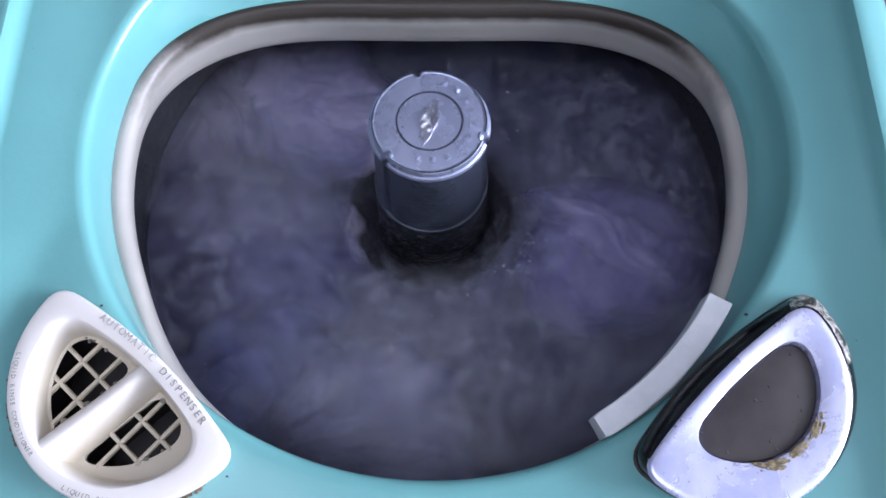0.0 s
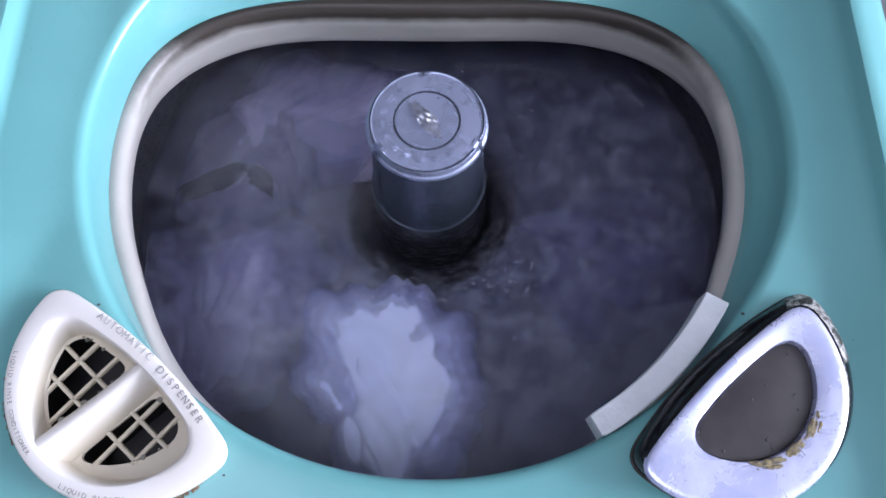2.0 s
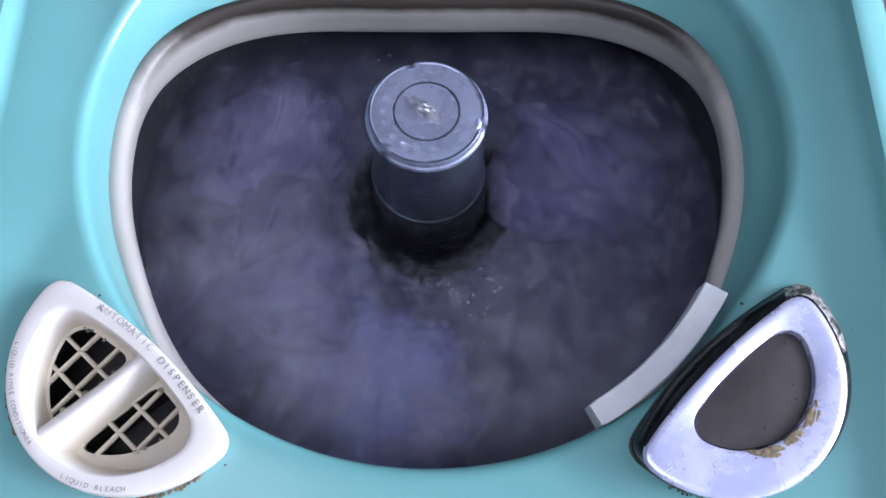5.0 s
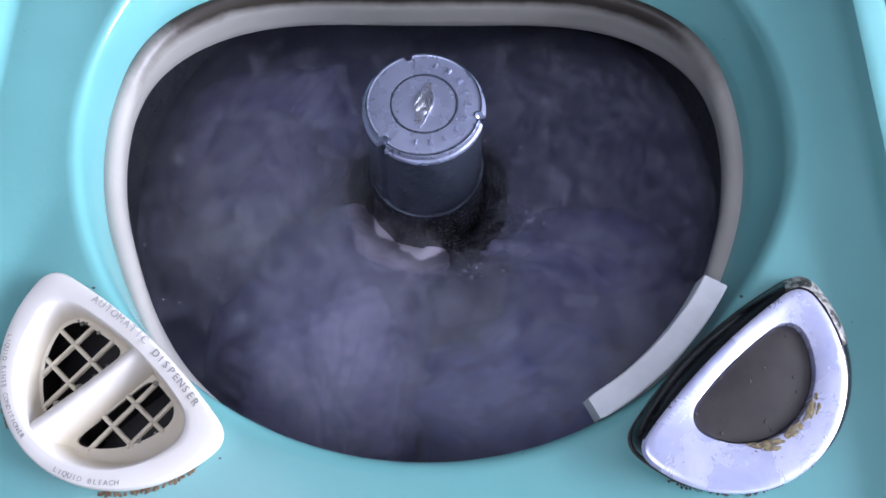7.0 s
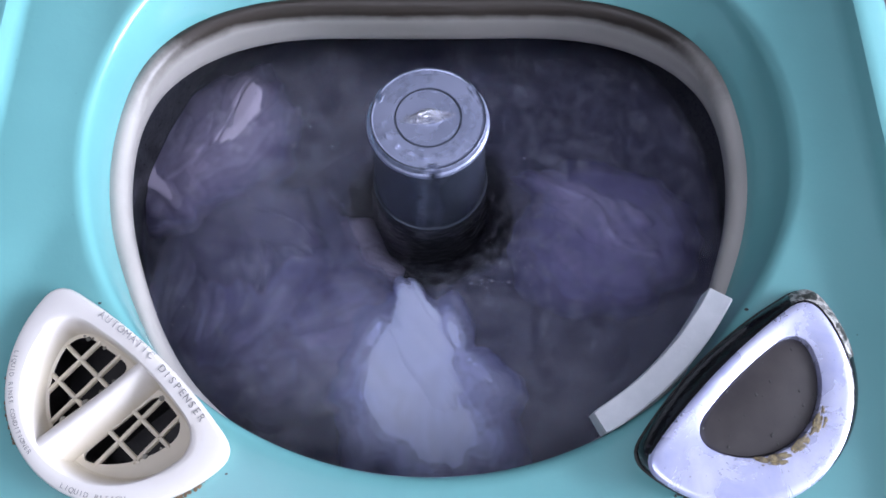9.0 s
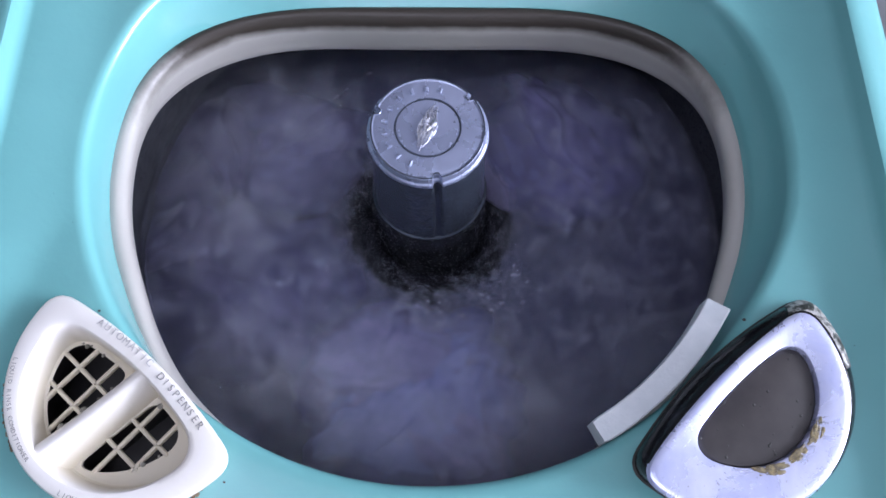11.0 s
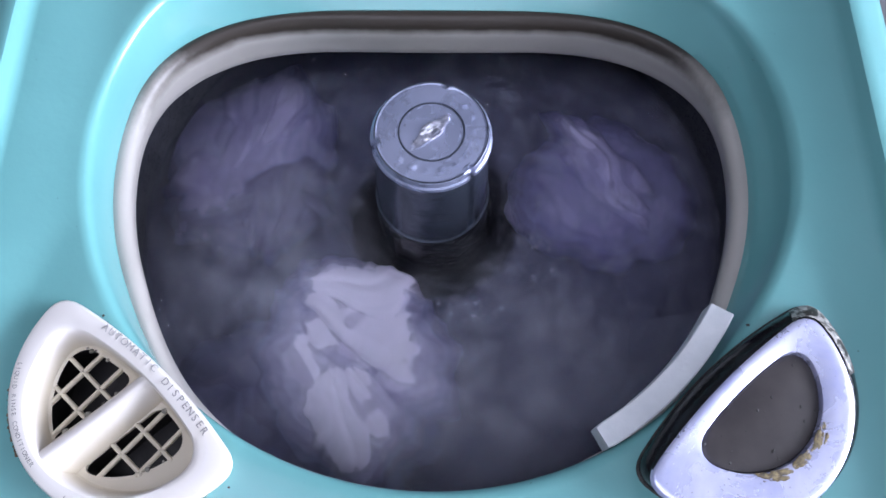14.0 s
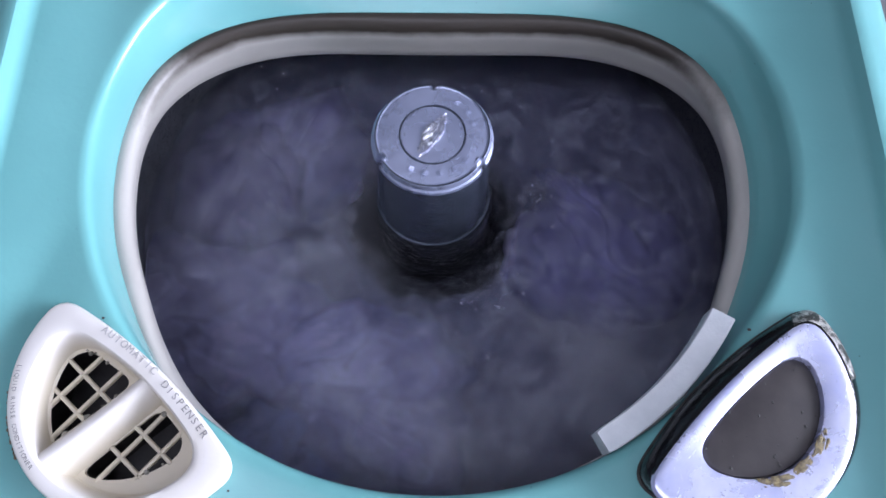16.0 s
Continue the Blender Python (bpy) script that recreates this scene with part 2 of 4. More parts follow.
def box(lo, hi, bm=None, bevel=0.0):
    bm = bm or bmesh.new()
    made = bmesh.ops.create_cube(bm, size=1.0)["verts"]
    for v in made:
        v.co = Vector([(a + b) / 2 + c * (b - a) for a, b, c in zip(lo, hi, v.co)])
    if bevel:
        edges = list({e for v in made for e in v.link_edges})
        bmesh.ops.bevel(bm, geom=edges, offset=bevel, segments=2, affect="EDGES", profile=0.5)
    return bm


def bar(a, b, w, h, up=Vector((0, 0, 1)), bm=None):
    """A straight bar with chamfered long edges from a to b."""
    a, b = Vector(a), Vector(b)
    d = (b - a).normalized()
    s = d.cross(up).normalized()
    u = s.cross(d)
    c = min(w, h) * 0.28
    prof = [(-w / 2 + c, h / 2), (w / 2 - c, h / 2), (w / 2, h / 2 - c), (w / 2, -h / 2), (-w / 2, -h / 2), (-w / 2, h / 2 - c)]
    return loft([[p + s * x + u * y for x, y in prof] for p in (a, b)], True, True, bm)


# ---- the room round the machine ----
FLOOR, TOP = -0.915, 1.68
single("floor", box((-2.2, -2.6, FLOOR - 0.1), (3.5, 0.75, FLOOR)), CONCRETE, "grey concrete floor", "floor", "structure")
single("ceiling", box((-2.2, -2.6, TOP), (3.5, 0.75, TOP + 0.1)), CEIL, "plain grey ceiling, unseen, toned down to cut bounce light", "ceiling", "structure")
single("wall_west", box((-2.3, -2.6, FLOOR), (-2.1, 0.65, TOP)), DARK_WALL, "plain painted wall", "wall", "structure")
single("wall_north", box((-2.3, 0.65, FLOOR), (3.6, 0.8, TOP)), DARK_WALL, "plain dark wall behind the machine", "wall", "structure")
single("wall_south", box((-2.3, -2.75, FLOOR), (3.6, -2.6, TOP)), WALL, "plain painted wall", "wall", "structure")
bm = box((3.4, -2.6, FLOOR), (3.55, 0.65, 0.1))
box((3.4, -2.6, 1.58), (3.55, 0.65, TOP), bm)
box((3.4, -2.6, 0.1), (3.55, -1.9, 1.58), bm)
box((3.4, 0.45, 0.1), (3.55, 0.65, 1.58), bm)
single("wall_east", bm, WALL, "plain wall with a wide window opening", "wall", "structure")

# ---- washing machine ----
C0 = (0.0, -0.012)


def opening(radius, back, k=0.085, cx=0.0):
    return outline(lambda x, y: smax(math.hypot(x - cx, (y - C0[1]) * (1.017 if y < C0[1] else 1.0)) - radius, y - back, k), C0, 256)


def panel(hx, y0, y1, k=0.03):
    return outline(lambda x, y: smax(abs(x) - hx, max(y - y1, y0 - y), k), C0, 256)


machine = thing("washing_machine", (0, -0.03, FLOOR), "vintage turquoise enamelled top-loading washing machine, lid open, filled with water", "washing machine")
edge, ring_top = opening(0.2435, 0.168, cx=0.003), opening(0.2355, 0.126)
frame_in = panel(0.297, -0.345, 0.27)


def step(x, a, c):
    k = min(max((x - a) / (c - a), 0.0), 1.0)
    return k * k * (3 - 2 * k)


# the wall flares out on the side of the filter
flare = [(r, r * math.cos(2 * math.pi * j / 256), C0[1] + r * math.sin(2 * math.pi * j / 256)) for j, r in enumerate(edge)]
edge = np.array([r + 0.0075 * step(x, 0.12, 0.22) * step(y, -0.16, -0.05) * (1 - step(y, 0.06, 0.14)) for r, x, y in flare])
# towards the front the wall under the edge falls straight down, out of sight
ring_top = np.array([r + 0.0115 * (1 - step(C0[1] + r * math.sin(2 * math.pi * j / 256), -0.235, -0.10)) for j, r in enumerate(ring_top)])


def dished(pts):
    """The deck lifts gently towards its sides beside the opening."""
    return [p + Vector((0, 0, (0.011 if p.x > 0 else 0.007) * step(abs(p.x), 0.236 + 0.029 * step(-p.y, 0.05, 0.16), 0.306))) for p in pts]


def moon(cu, cv, r, chord, bow, k):
    """A half-moon outline: a circle cut by a gently bowed side, the tips rounded by k."""
    return lambda u, v: smax(math.hypot(u - cu, v - cv) - r, chord + bow * u * u - v, k)


def shell(side):
    """Maps a shell's own plane (along its straight side, away from the opening) to the deck."""
    ox, oy = (-0.1755, -0.188) if side < 0 else (0.1830, -0.1875)
    ux, uy, vx, vy = -side * 0.748, -0.664, side * 0.664, -0.748
    return lambda u, v, z: Vector((ox + ux * u + vx * v, oy + uy * u + vy * v, z))


def into_shell(x, y):
    """The dispenser's own plane from the deck's."""
    x, y = x + 0.1755, y + 0.188
    return 0.748 * x - 0.664 * y, -0.664 * x - 0.748 * y


rings = [ring_points(C0, ring_top + 0.003, -0.046), ring_points(C0, ring_top + 0.003, -0.037)]
for k in (0.35, 0.7):
    rings.append(ring_points(C0, (ring_top + 0.002) * (1 - k) + edge * k, -0.037 + 0.024 * k))
for off, z in ((0.0, -0.0085), (0.0007, -0.0050), (0.0022, -0.0020), (0.0045, -0.0005), (0.008, 0.0)):
    rings.append(ring_points(C0, edge + off, z))
for i in range(1, 49):
    k = i / 48
    rings.append(ring_points(C0, (edge + 0.008) * (1 - k) + frame_in * k, 0.0))
for grow, z in ((0.004, 0.001), (0.0065, 0.004), (0.0085, 0.008), (0.0105, 0.0108), (0.0135, 0.0112), (0.020, 0.0098), (0.032, 0.0066), (0.038, 0.0035), (0.041, -0.002), (0.041, -0.03)):
    rings.append(ring_points(C0, panel(0.297 + grow, -0.345 - grow, 0.27 + grow), z))
bm = loft([dished(r) for r in rings])
seat = moon(-0.004, 0.0023, 0.0785, -0.0075, 1.4, 0.012)
bmesh.ops.delete(bm, geom=[f for f in bm.faces if seat(*into_shell(*f.calc_center_median().xy)) < 0], context="FACES")
part("deck", bm, ENAMEL, machine, "glossy turquoise enamel top panel with a raised rim", 35)
outer = panel(0.337, -0.385, 0.31)
part("cabinet", loft([ring_points(C0, outer, -0.03), ring_points(C0, outer, FLOOR + 0.06), ring_points(C0, outer - 0.02, FLOOR + 0.05), ring_points(C0, outer - 0.02, FLOOR)]), ENAMEL, machine, "turquoise enamel cabinet sides")
bead = [(0.0032, -0.0378), (0.0, -0.0366), (-0.0032, -0.0376), (-0.0058, -0.0405), (-0.0076, -0.045), (-0.0084, -0.0505), (-0.0082, -0.057), (-0.0070, -0.064), (-0.0062, -0.071), (-0.0062, -0.078), (-0.004, -0.0805), (0.004, -0.082), (0.012, -0.082)]
ring_low = opening(0.2365, 0.121)

rings = []
for i, (off, z) in enumerate(bead):
    k = i / (len(bead) - 1)
    row = []
    for j, r in enumerate(ring_top * (1 - k) + ring_low * k):
        a = 2 * math.pi * j / 256
        y = C0[1] + r * math.sin(a)
        w = step(y, -0.238, -0.09)
        rr = r + off * w + 0.007 * (1 - w)
        deep = 0.56 + 0.44 * step(y, 0.0, 0.115)
        row.append(Vector((C0[0] + rr * math.cos(a), C0[1] + rr * math.sin(a), -0.0366 + (z + 0.0366) * deep)))
    rings.append(row)
part("splash_ring", loft(rings), RING, machine, "grey rubber splash ring, brown-black along its back top edge", 60)
part("basket", loft([circle(0.2505, -0.0835, 128, C0), circle(0.262, -0.086, 128, C0), circle(0.262, -0.45, 128, C0), circle(0.25, -0.47, 128, C0)], False, True), TUB, machine, "dark enamelled wash basket")

# a milky strip clipped over the edge beside the filter
rings = []
for i in range(25):
    a = radians(-62.6 + 29.6 * i / 24)
    prof = [(0.2245, -0.020), (0.2245, -0.0022), (0.2252, -0.0012), (0.2395, 0.0012), (0.2405, 0.0002), (0.2405, -0.020)]
    thin = 1 - 0.12 * max(0.0, 1 - i / 1.0) ** 2
    slip = 0.0015 - 0.0043 * i / 24
    rings.append([Vector((C0[0] + (0.2325 + slip + (r - 0.2325) * thin) * math.cos(a), C0[1] + (0.2325 + slip + (r - 0.2325) * thin) * math.sin(a), z)) for r, z in prof])
part("edge_guard", loft(rings, True, True), GUARD, machine, "milky white plastic edge guard", 25)
# added sheet sloping down into the water, coloured to stand in for a reflection
bm = bmesh.new()
rows = []
for i in range(25):
    a = radians(-62.3 + 30.6 * i / 24)
    rows.append([bm.verts.new((C0[0] + r * math.cos(a + w), C0[1] + r * math.sin(a + w), z)) for r, w, z in ((0.2250, 0.0, -0.019), (0.212, 0.01 * (i / 12 - 1), -0.072), (0.196, 0.03 * (i / 12 - 1), -0.125), (0.180, 0.06 * (i / 12 - 1), -0.162))])
for a, c in zip(rows, rows[1:]):
    for i in range(3):
        bm.faces.new((a[i], a[i + 1], c[i + 1], c[i]))
part("reflection_sheet", bm, REFLECTION, machine, "faintly milky sheet added for the pale reflection on the water").visible_shadow = False

# ---- agitator ----
agitator = thing("agitator", (0, 0, -0.47), "dark grey agitator post with a silver cap, rising from the water", "agitator")
NOTCH = [radians(a) for a in (27, 147, 267)]


def notched(r, depth, z, wide=0.085, n=180):
    pts = []
    for i in range(n):
        a = 2 * math.pi * i / n
        d = min(abs((a - b + math.pi) % (2 * math.pi) - math.pi) for b in NOTCH)
        cut = depth * max(0.0, 1 - (d / wide) ** 4) if d < wide else 0.0
        pts.append(Vector(((r - cut) * math.cos(a), (r - cut) * math.sin(a), z)))
    return pts


part("post", loft([notched(r, d, z) for r, d, z in ((0.0425, 0.003, -0.024), (0.0432, 0.003, -0.03), (0.0472, 0.0022, -0.112), (0.0478, 0.001, -0.116))]), POST, agitator, "smoky grey cylindrical housing")
part("seam", loft([circle(r, z) for r, z in ((0.0465, -0.1155), (0.0488, -0.1160), (0.0493, -0.1172), (0.0488, -0.1186), (0.0465, -0.1190))]), POST, agitator)
collar = part("collar", loft([circle(r, z) for r, z in ((0.0470, -0.1180), (0.0490, -0.1205), (0.0500, -0.148), (0.052, -0.178), (0.060, -0.26), (0.11, -0.36), (0.2, -0.44), (0.21, -0.46))]), COLLAR, agitator, "dark wet lower skirt")
for a in NOTCH:
    b = a + radians(38)
    d = Vector((math.cos(b), math.sin(b), 0))
    part("fin", bar(d * 0.0498 + Vector((0, 0, -0.125)), d * 0.053 + Vector((0, 0, -0.2)), 0.007, 0.004, d), COLLAR, collar)
cap = part("cap", loft([notched(r, d, z) for r, d, z in ((0.040, 0.001, -0.026), (0.0452, 0.0045, -0.0255), (0.0460, 0.0045, -0.0235), (0.0455, 0.0045, -0.0210), (0.0440, 0.0042, -0.0200), (0.0436, 0.0042, -0.0178), (0.0428, 0.0042, -0.0160), (0.0415, 0.004, -0.0152), (0.0405, 0.0035, -0.0156), (0.038, 0.002, -0.0152), (0.0252, 0, -0.0150), (0.0249, 0, -0.0162), (0.0237, 0, -0.0162), (0.0234, 0, -0.0152), (0.020, 0, -0.0151), (0.006, 0, -0.0150))], False, True), SILVER, agitator, "silver round cap with three notches and a raised emblem", 25)
# raised emblem: a slim leaf of strokes
for r, z in ((0.0243, -0.0156), (0.0421, -0.0151)):
    # dark rings paint both the dirt and the shade in the cap's grooves
    part("groove_ring", loft([notched(r + x, 0.004 * (r > 0.03), z + y) for x, y in ((-0.0005, -0.0006), (-0.0005, 0.0002), (0.0, 0.0003), (0.0005, 0.0002), (0.0005, -0.0006))]), POST, cap, "dark groove ring, dirt and groove shade in its colour")
bm = bmesh.new()
rng = random.Random(21)
for i in range(9):
    off = -0.0064 + 0.0128 * i / 8
    half = 0.0222 * math.sqrt(max(0.0, 1 - (off / 0.0078) ** 2))
    lo, hi = -half * rng.uniform(0.75, 1.0), half * rng.uniform(0.72, 1.0)
    tall = rng.uniform(0.0013, 0.0024)
    rows = []
    for q in range(13):
        k = q / 12
        swell = math.sin(math.pi * min(max(k, 0.05), 0.95))
        x = off * (1 - 0.45 * abs(2 * k - 1) ** 2) + rng.uniform(-0.0003, 0.0003)
        y = lo + (hi - lo) * k
        w = 0.0009 * (0.35 + 0.65 * swell) * rng.uniform(0.7, 1.3)
        h = tall * swell * rng.uniform(0.6, 1.25)
        rows.append([Vector((y, x - w, -0.0152)), Vector((y, x - w * 0.4, -0.0150 + h)), Vector((y, x + w * 0.4, -0.0150 + h * 0.9)), Vector((y, x + w, -0.0152))])
    loft(rows, True, True, bm)
for x, y, r in ((0.0035, -0.004, 0.0030), (-0.002, -0.0065, 0.0026), (0.001, -0.0005, 0.0028), (0.0045, 0.003, 0.0021)):
    bmesh.ops.create_icosphere(bm, subdivisions=2, radius=r, matrix=Matrix.Translation((y, x, -0.0150)) @ Matrix.Diagonal((1.5, 0.8, 0.7, 1)))
part("emblem", bm, EMBLEM, cap, "raised worn emblem", 20)
# raised marks along the cap's border, plain bars in place of the maker's word
for i in range(10):
    a = radians(-5 - 19.4 * i)
    d = Vector((math.cos(a), math.sin(a), 0))
    s = Vector((-d.y, d.x, 0))
    p = d * 0.0325 + Vector((0, 0, -0.0149))
    part("raised_mark", bar(p - d * 0.0021, p + d * 0.0021, 0.0022 + 0.0007 * (i % 3), 0.0010), SILVER, cap)

# ---- dispenser and filter: two mirrored shells beside the opening ----
OUT = (-0.0028, 0.0023, 0.0812, -0.0115, 1.4, 0.012)
WELL = (-0.004, 0.0115, 0.0630, -0.0018, 2.2, 0.018)
MID = (0, 0.032)


def moon_ring(put, z, a, c=None, k=0.0, inset=0.0):
    """A level ring between two half-moons, drawn in by inset."""
    c = c or a
    cu, cv, r, chord, bow, soft = [p * (1 - k) + q * k for p, q in zip(a, c)]
    return ring_points(MID, outline(moon(cu, cv, r - inset, chord + inset, bow, soft), MID), z, put)


left = shell(-1)
dispenser = thing("bleach_dispenser", left(0, 0.035, 0), "cream plastic automatic dispenser with two gridded wells, set in the deck", "dispenser")
rings = [moon_ring(left, z, OUT, inset=i) for i, z in ((0.0008, -0.006), (0.0, 0.0005), (-0.0002, 0.0045), (0.0002, 0.0074), (0.0012, 0.0088), (0.0030, 0.0093))]
rings += [moon_ring(left, z, OUT, WELL, k) for k, z in ((0.80, 0.0092), (0.95, 0.0090))]
rings += [moon_ring(left, z, WELL, inset=i) for i, z in ((0.0, 0.0084), (0.0010, 0.0062), (0.0024, -0.003), (0.0034, -0.010), (0.0044, -0.0140), (0.0060, -0.0155))]
part("rim", loft(rings), CREAM, dispenser, "cream plastic rim with raised lettering", 32)


def slant(v):
    return -0.002 - 0.125 * v


# the ridge between the two wells
v0, v1 = -0.0010, 0.0742
prof = [(-0.0125, -0.0165), (-0.0085, -0.006), (-0.0060, 0.0025), (-0.0038, 0.0056), (0.0006, 0.0062), (0.0030, 0.0045), (0.0070, -0.004), (0.0105, -0.0165)]
rows = []
for i in range(9):
    k = i / 8
    rows.append([left(slant(v0 + (v1 - v0) * k) + u * (1 + 0.25 * k), v0 + (v1 - v0) * k, z - 0.002 * math.sin(math.pi * k) * (z > 0)) for u, z in prof])
part("divider", loft(rows, True, True), CREAM, dispenser, "cream plastic ridge between the wells")


def well(sign):
    wide = moon(-0.0055, 0.0115, 0.0605, 0.0040, 2.2, 0.018)
    tight = moon(-0.0078, 0.0115, 0.0600, 0.0065, 2.0, 0.014) if sign < 0 else moon(-0.0195, 0.0115, 0.0595, 0.0060, 2.0, 0.014)

    def full(u, v):
        s = sign * (u - slant(v)) - 0.0075
        return smax(wide(u, v), -s, 0.006)

    def hole(u, v):
        s = sign * (u - slant(v)) - (0.0135 if sign < 0 else 0.0120)
        return smax(tight(u, v), -s, 0.008)

    c = (-0.037, 0.034) if sign < 0 else (0.022, 0.033)
    a, b = outline(full, c, 96), outline(hole, c, 96)
    floor = part("well_floor", loft([ring_points(c, a, -0.0150, left), ring_points(c, b, -0.0154, left), ring_points(c, b, -0.0185, left)]), CREAM, dispenser)
    # hollow below the grid, painted near-black in place of deep shade
    part("sump", loft([ring_points(c, b + 0.0015, -0.0180, left), ring_points(c, b + 0.001, -0.055, left)], False, True), VOID, dispenser, "hollow under the grid, its shade put into near-black colour")
    # grid bars along and across, ended on the hole's rim
    for along in (True, False):
        for step in ((-0.0085, 0.0100) if along else (-0.0085, 0.0085)):
            p, ends = 0.0, []
            for way in (-1, 1):
                s = 0.0
                while s < 0.08 and hole(*((c[0] + way * s, c[1] + step) if along else (c[0] + step * 1.0, c[1] + way * s))) < 0.0006:
                    s += 0.0005
                ends.append(way * (s + 0.001))
            q = [(c[0] + e, c[1] + step) if along else (c[0] + step, c[1] + e) for e in ends]
            part("grid_bar", bar(left(*q[0], -0.0165), left(*q[1], -0.0165), 0.0027, 0.0036), CREAM, dispenser)
    return hole, c


for sign in (-1, 1):
    hole, c = well(sign)
    # mould gathered along the grid's rim
    rng = random.Random(5 + sign)
    bm = bmesh.new()
    radii = outline(hole, c, 60)
    for i in range(60):
        a = 2 * math.pi * i / 60
        if (sign < 0 and math.cos(a - 2.6) > -0.1 and rng.random() < 0.8) or rng.random() < 0.08:
            r = radii[i] - rng.uniform(-0.0005, 0.0012)
            m = Matrix.Translation(left(c[0] + r * math.cos(a), c[1] + r * math.sin(a), -0.0150)) @ Matrix.Diagonal((1, 1, 0.5, 1))
            bmesh.ops.create_icosphere(bm, subdivisions=1, radius=rng.uniform(0.0010, 0.0030), matrix=m)
    tagged(part("mould", bm, MOULD, dispenser, "grey mould round the grid"), kind="stuff")


def letters(word, place_of, size, parent, ink):
    """A word whose letters are set one by one; place_of gives point, reading direction and up."""
    bm = bmesh.new()
    for i, ch in enumerate(word):
        if ch == " ":
            continue
        cu = bpy.data.curves.new("letter", "FONT")
        cu.body, cu.size, cu.align_x, cu.extrude, cu.offset, cu.resolution_u = ch, size, "CENTER", 0.00012, 0.0, 3
        tmp = bpy.data.objects.new("letter", cu)
        me = bpy.data.meshes.new_from_object(tmp)
        p, d, up = place_of(i)
        m = Matrix((d, up, Vector((0, 0, 1)))).transposed().to_4x4()
        m.translation = p
        me.transform(m)
        bm.from_mesh(me)
        bpy.data.objects.remove(tmp), bpy.data.curves.remove(cu), bpy.data.meshes.remove(me)
    return part("lettering", bm, ink, parent, "worn grey raised word " + word)


def chord_text(word, u0, step, size, ink, shift=0.0):
    d, up = (left(1, 0, 0) - left(0, 0, 0)), (left(0, -1, 0) - left(0, 0, 0))

    def at(i):
        u = u0 + step * i
        return left(u, -0.0032 + shift + 1.75 * u * u, 0.0095), (d + up * -3.5 * u).normalized(), (up + d * 3.5 * u).normalized()

    letters(word, at, size, dispenser, ink)


def arc_text(word, a0, step, size, r=0.0772):
    centre = (-0.004, 0.0023)

    def at(i):
        a = radians(a0 - step * i)
        p = left(centre[0] + r * math.cos(a), centre[1] + r * math.sin(a), 0.0094)
        inward = (left(*centre, 0.0091) - p).normalized()
        d = Vector((-inward.y, inward.x, 0))
        d = -d
        return p, d, inward

    letters(word, at, size, dispenser, INK)


chord_text("AUTOMATIC", -0.0450, 0.0053, 0.0066, FAINT, -0.0040)
chord_text("DISPENSER", 0.0092, 0.0050, 0.0066, INK, -0.0030)
arc_text("LIQUID RINSE CONDITIONER", 146, 2.15, 0.0038)
arc_text("LIQUID BLEACH", 74, 2.35, 0.0042, 0.0790)

# rust creeping out under the dispenser's tip, dark dirt at its heel
bm = bmesh.new()
rng = random.Random(3)
edge_d = outline(moon(-0.004, 0.0023, 0.0830, -0.012, 1.4, 0.012), MID)
for i in range(170):
    a = radians(rng.choice([rng.uniform(-8, 42), rng.uniform(118, 158)]))
    r = edge_d[int(a / (2 * math.pi) * 144) % 144] + rng.uniform(-0.001, 0.0012)
    m = Matrix.Translation(left(r * math.cos(a), 0.032 + r * math.sin(a), 0.0004)) @ Matrix.Diagonal((1, 1, 0.35, 1))
    bmesh.ops.create_icosphere(bm, subdivisions=1, radius=rng.uniform(0.0005, 0.0016), matrix=m)
single("rust_stain", bm, RUST, "brown rust creeping from under the dispenser", "rust", "stuff", tuple(left(0.05, 0.03, 0)))

right = shell(1)
filt = thing("lint_filter", right(0, 0.035, 0), "chrome lint filter lid with a charcoal inset, worn and pitted", "lint filter")
BEZEL = (0.0060, 0.0040, 0.0752, -0.0008, 1.2, 0.013)
LENS = (-0.0005, 0.0085, 0.0497, 0.0092, 2.0, 0.017)
FOOT = (-0.002, 0.0023, 0.0812, -0.0100, 1.6, 0.012)
rings = [moon_ring(right, z, FOOT, inset=i) for i, z in ((0.001, 0.0003), (0.0, 0.003), (0.0004, 0.006))]
rings += [moon_ring(right, z, FOOT, BEZEL, k) for k, z in ((0.12, 0.0100), (0.40, 0.0150), (0.70, 0.0185), (0.90, 0.0202), (1.0, 0.0206))]
# black band added at the foot, painting the shade line against the deck
part("foot_shade", loft([moon_ring(right, z, FOOT, inset=i) for i, z in ((0.003, 0.0003), (-0.0008, 0.0003), (-0.0008, 0.0012), (0.0, 0.0018), (0.003, 0.0018))]), GRIME_AND_SHADE, filt, "thin black band added for the shade line round the foot")
body = part("body", loft(rings), GLOSS, filt, "glossy black side wall", 40)
strips = [moon_ring(right, z + 0.0005, FOOT, BEZEL, k)[66:84] for k, z in ((0.05, 0.0085), (0.2, 0.0122), (0.40, 0.0150), (0.70, 0.0185), (0.88, 0.0200))]
bm = bmesh.new()
rows = [[bm.verts.new(p) for p in r] for r in strips]
for a, c in zip(rows, rows[1:]):
    for i in range(len(a) - 1):
        bm.faces.new((a[i], a[i + 1], c[i + 1], c[i]))
part("worn_patch", bm, MOTTLED, body, "mottled patch of worn chrome")
rings = [moon_ring(right, z, BEZEL, inset=i) for i, z in ((-0.0012, 0.0190), (-0.0004, 0.0204), (0.0010, 0.0212), (0.0045, 0.0213))]
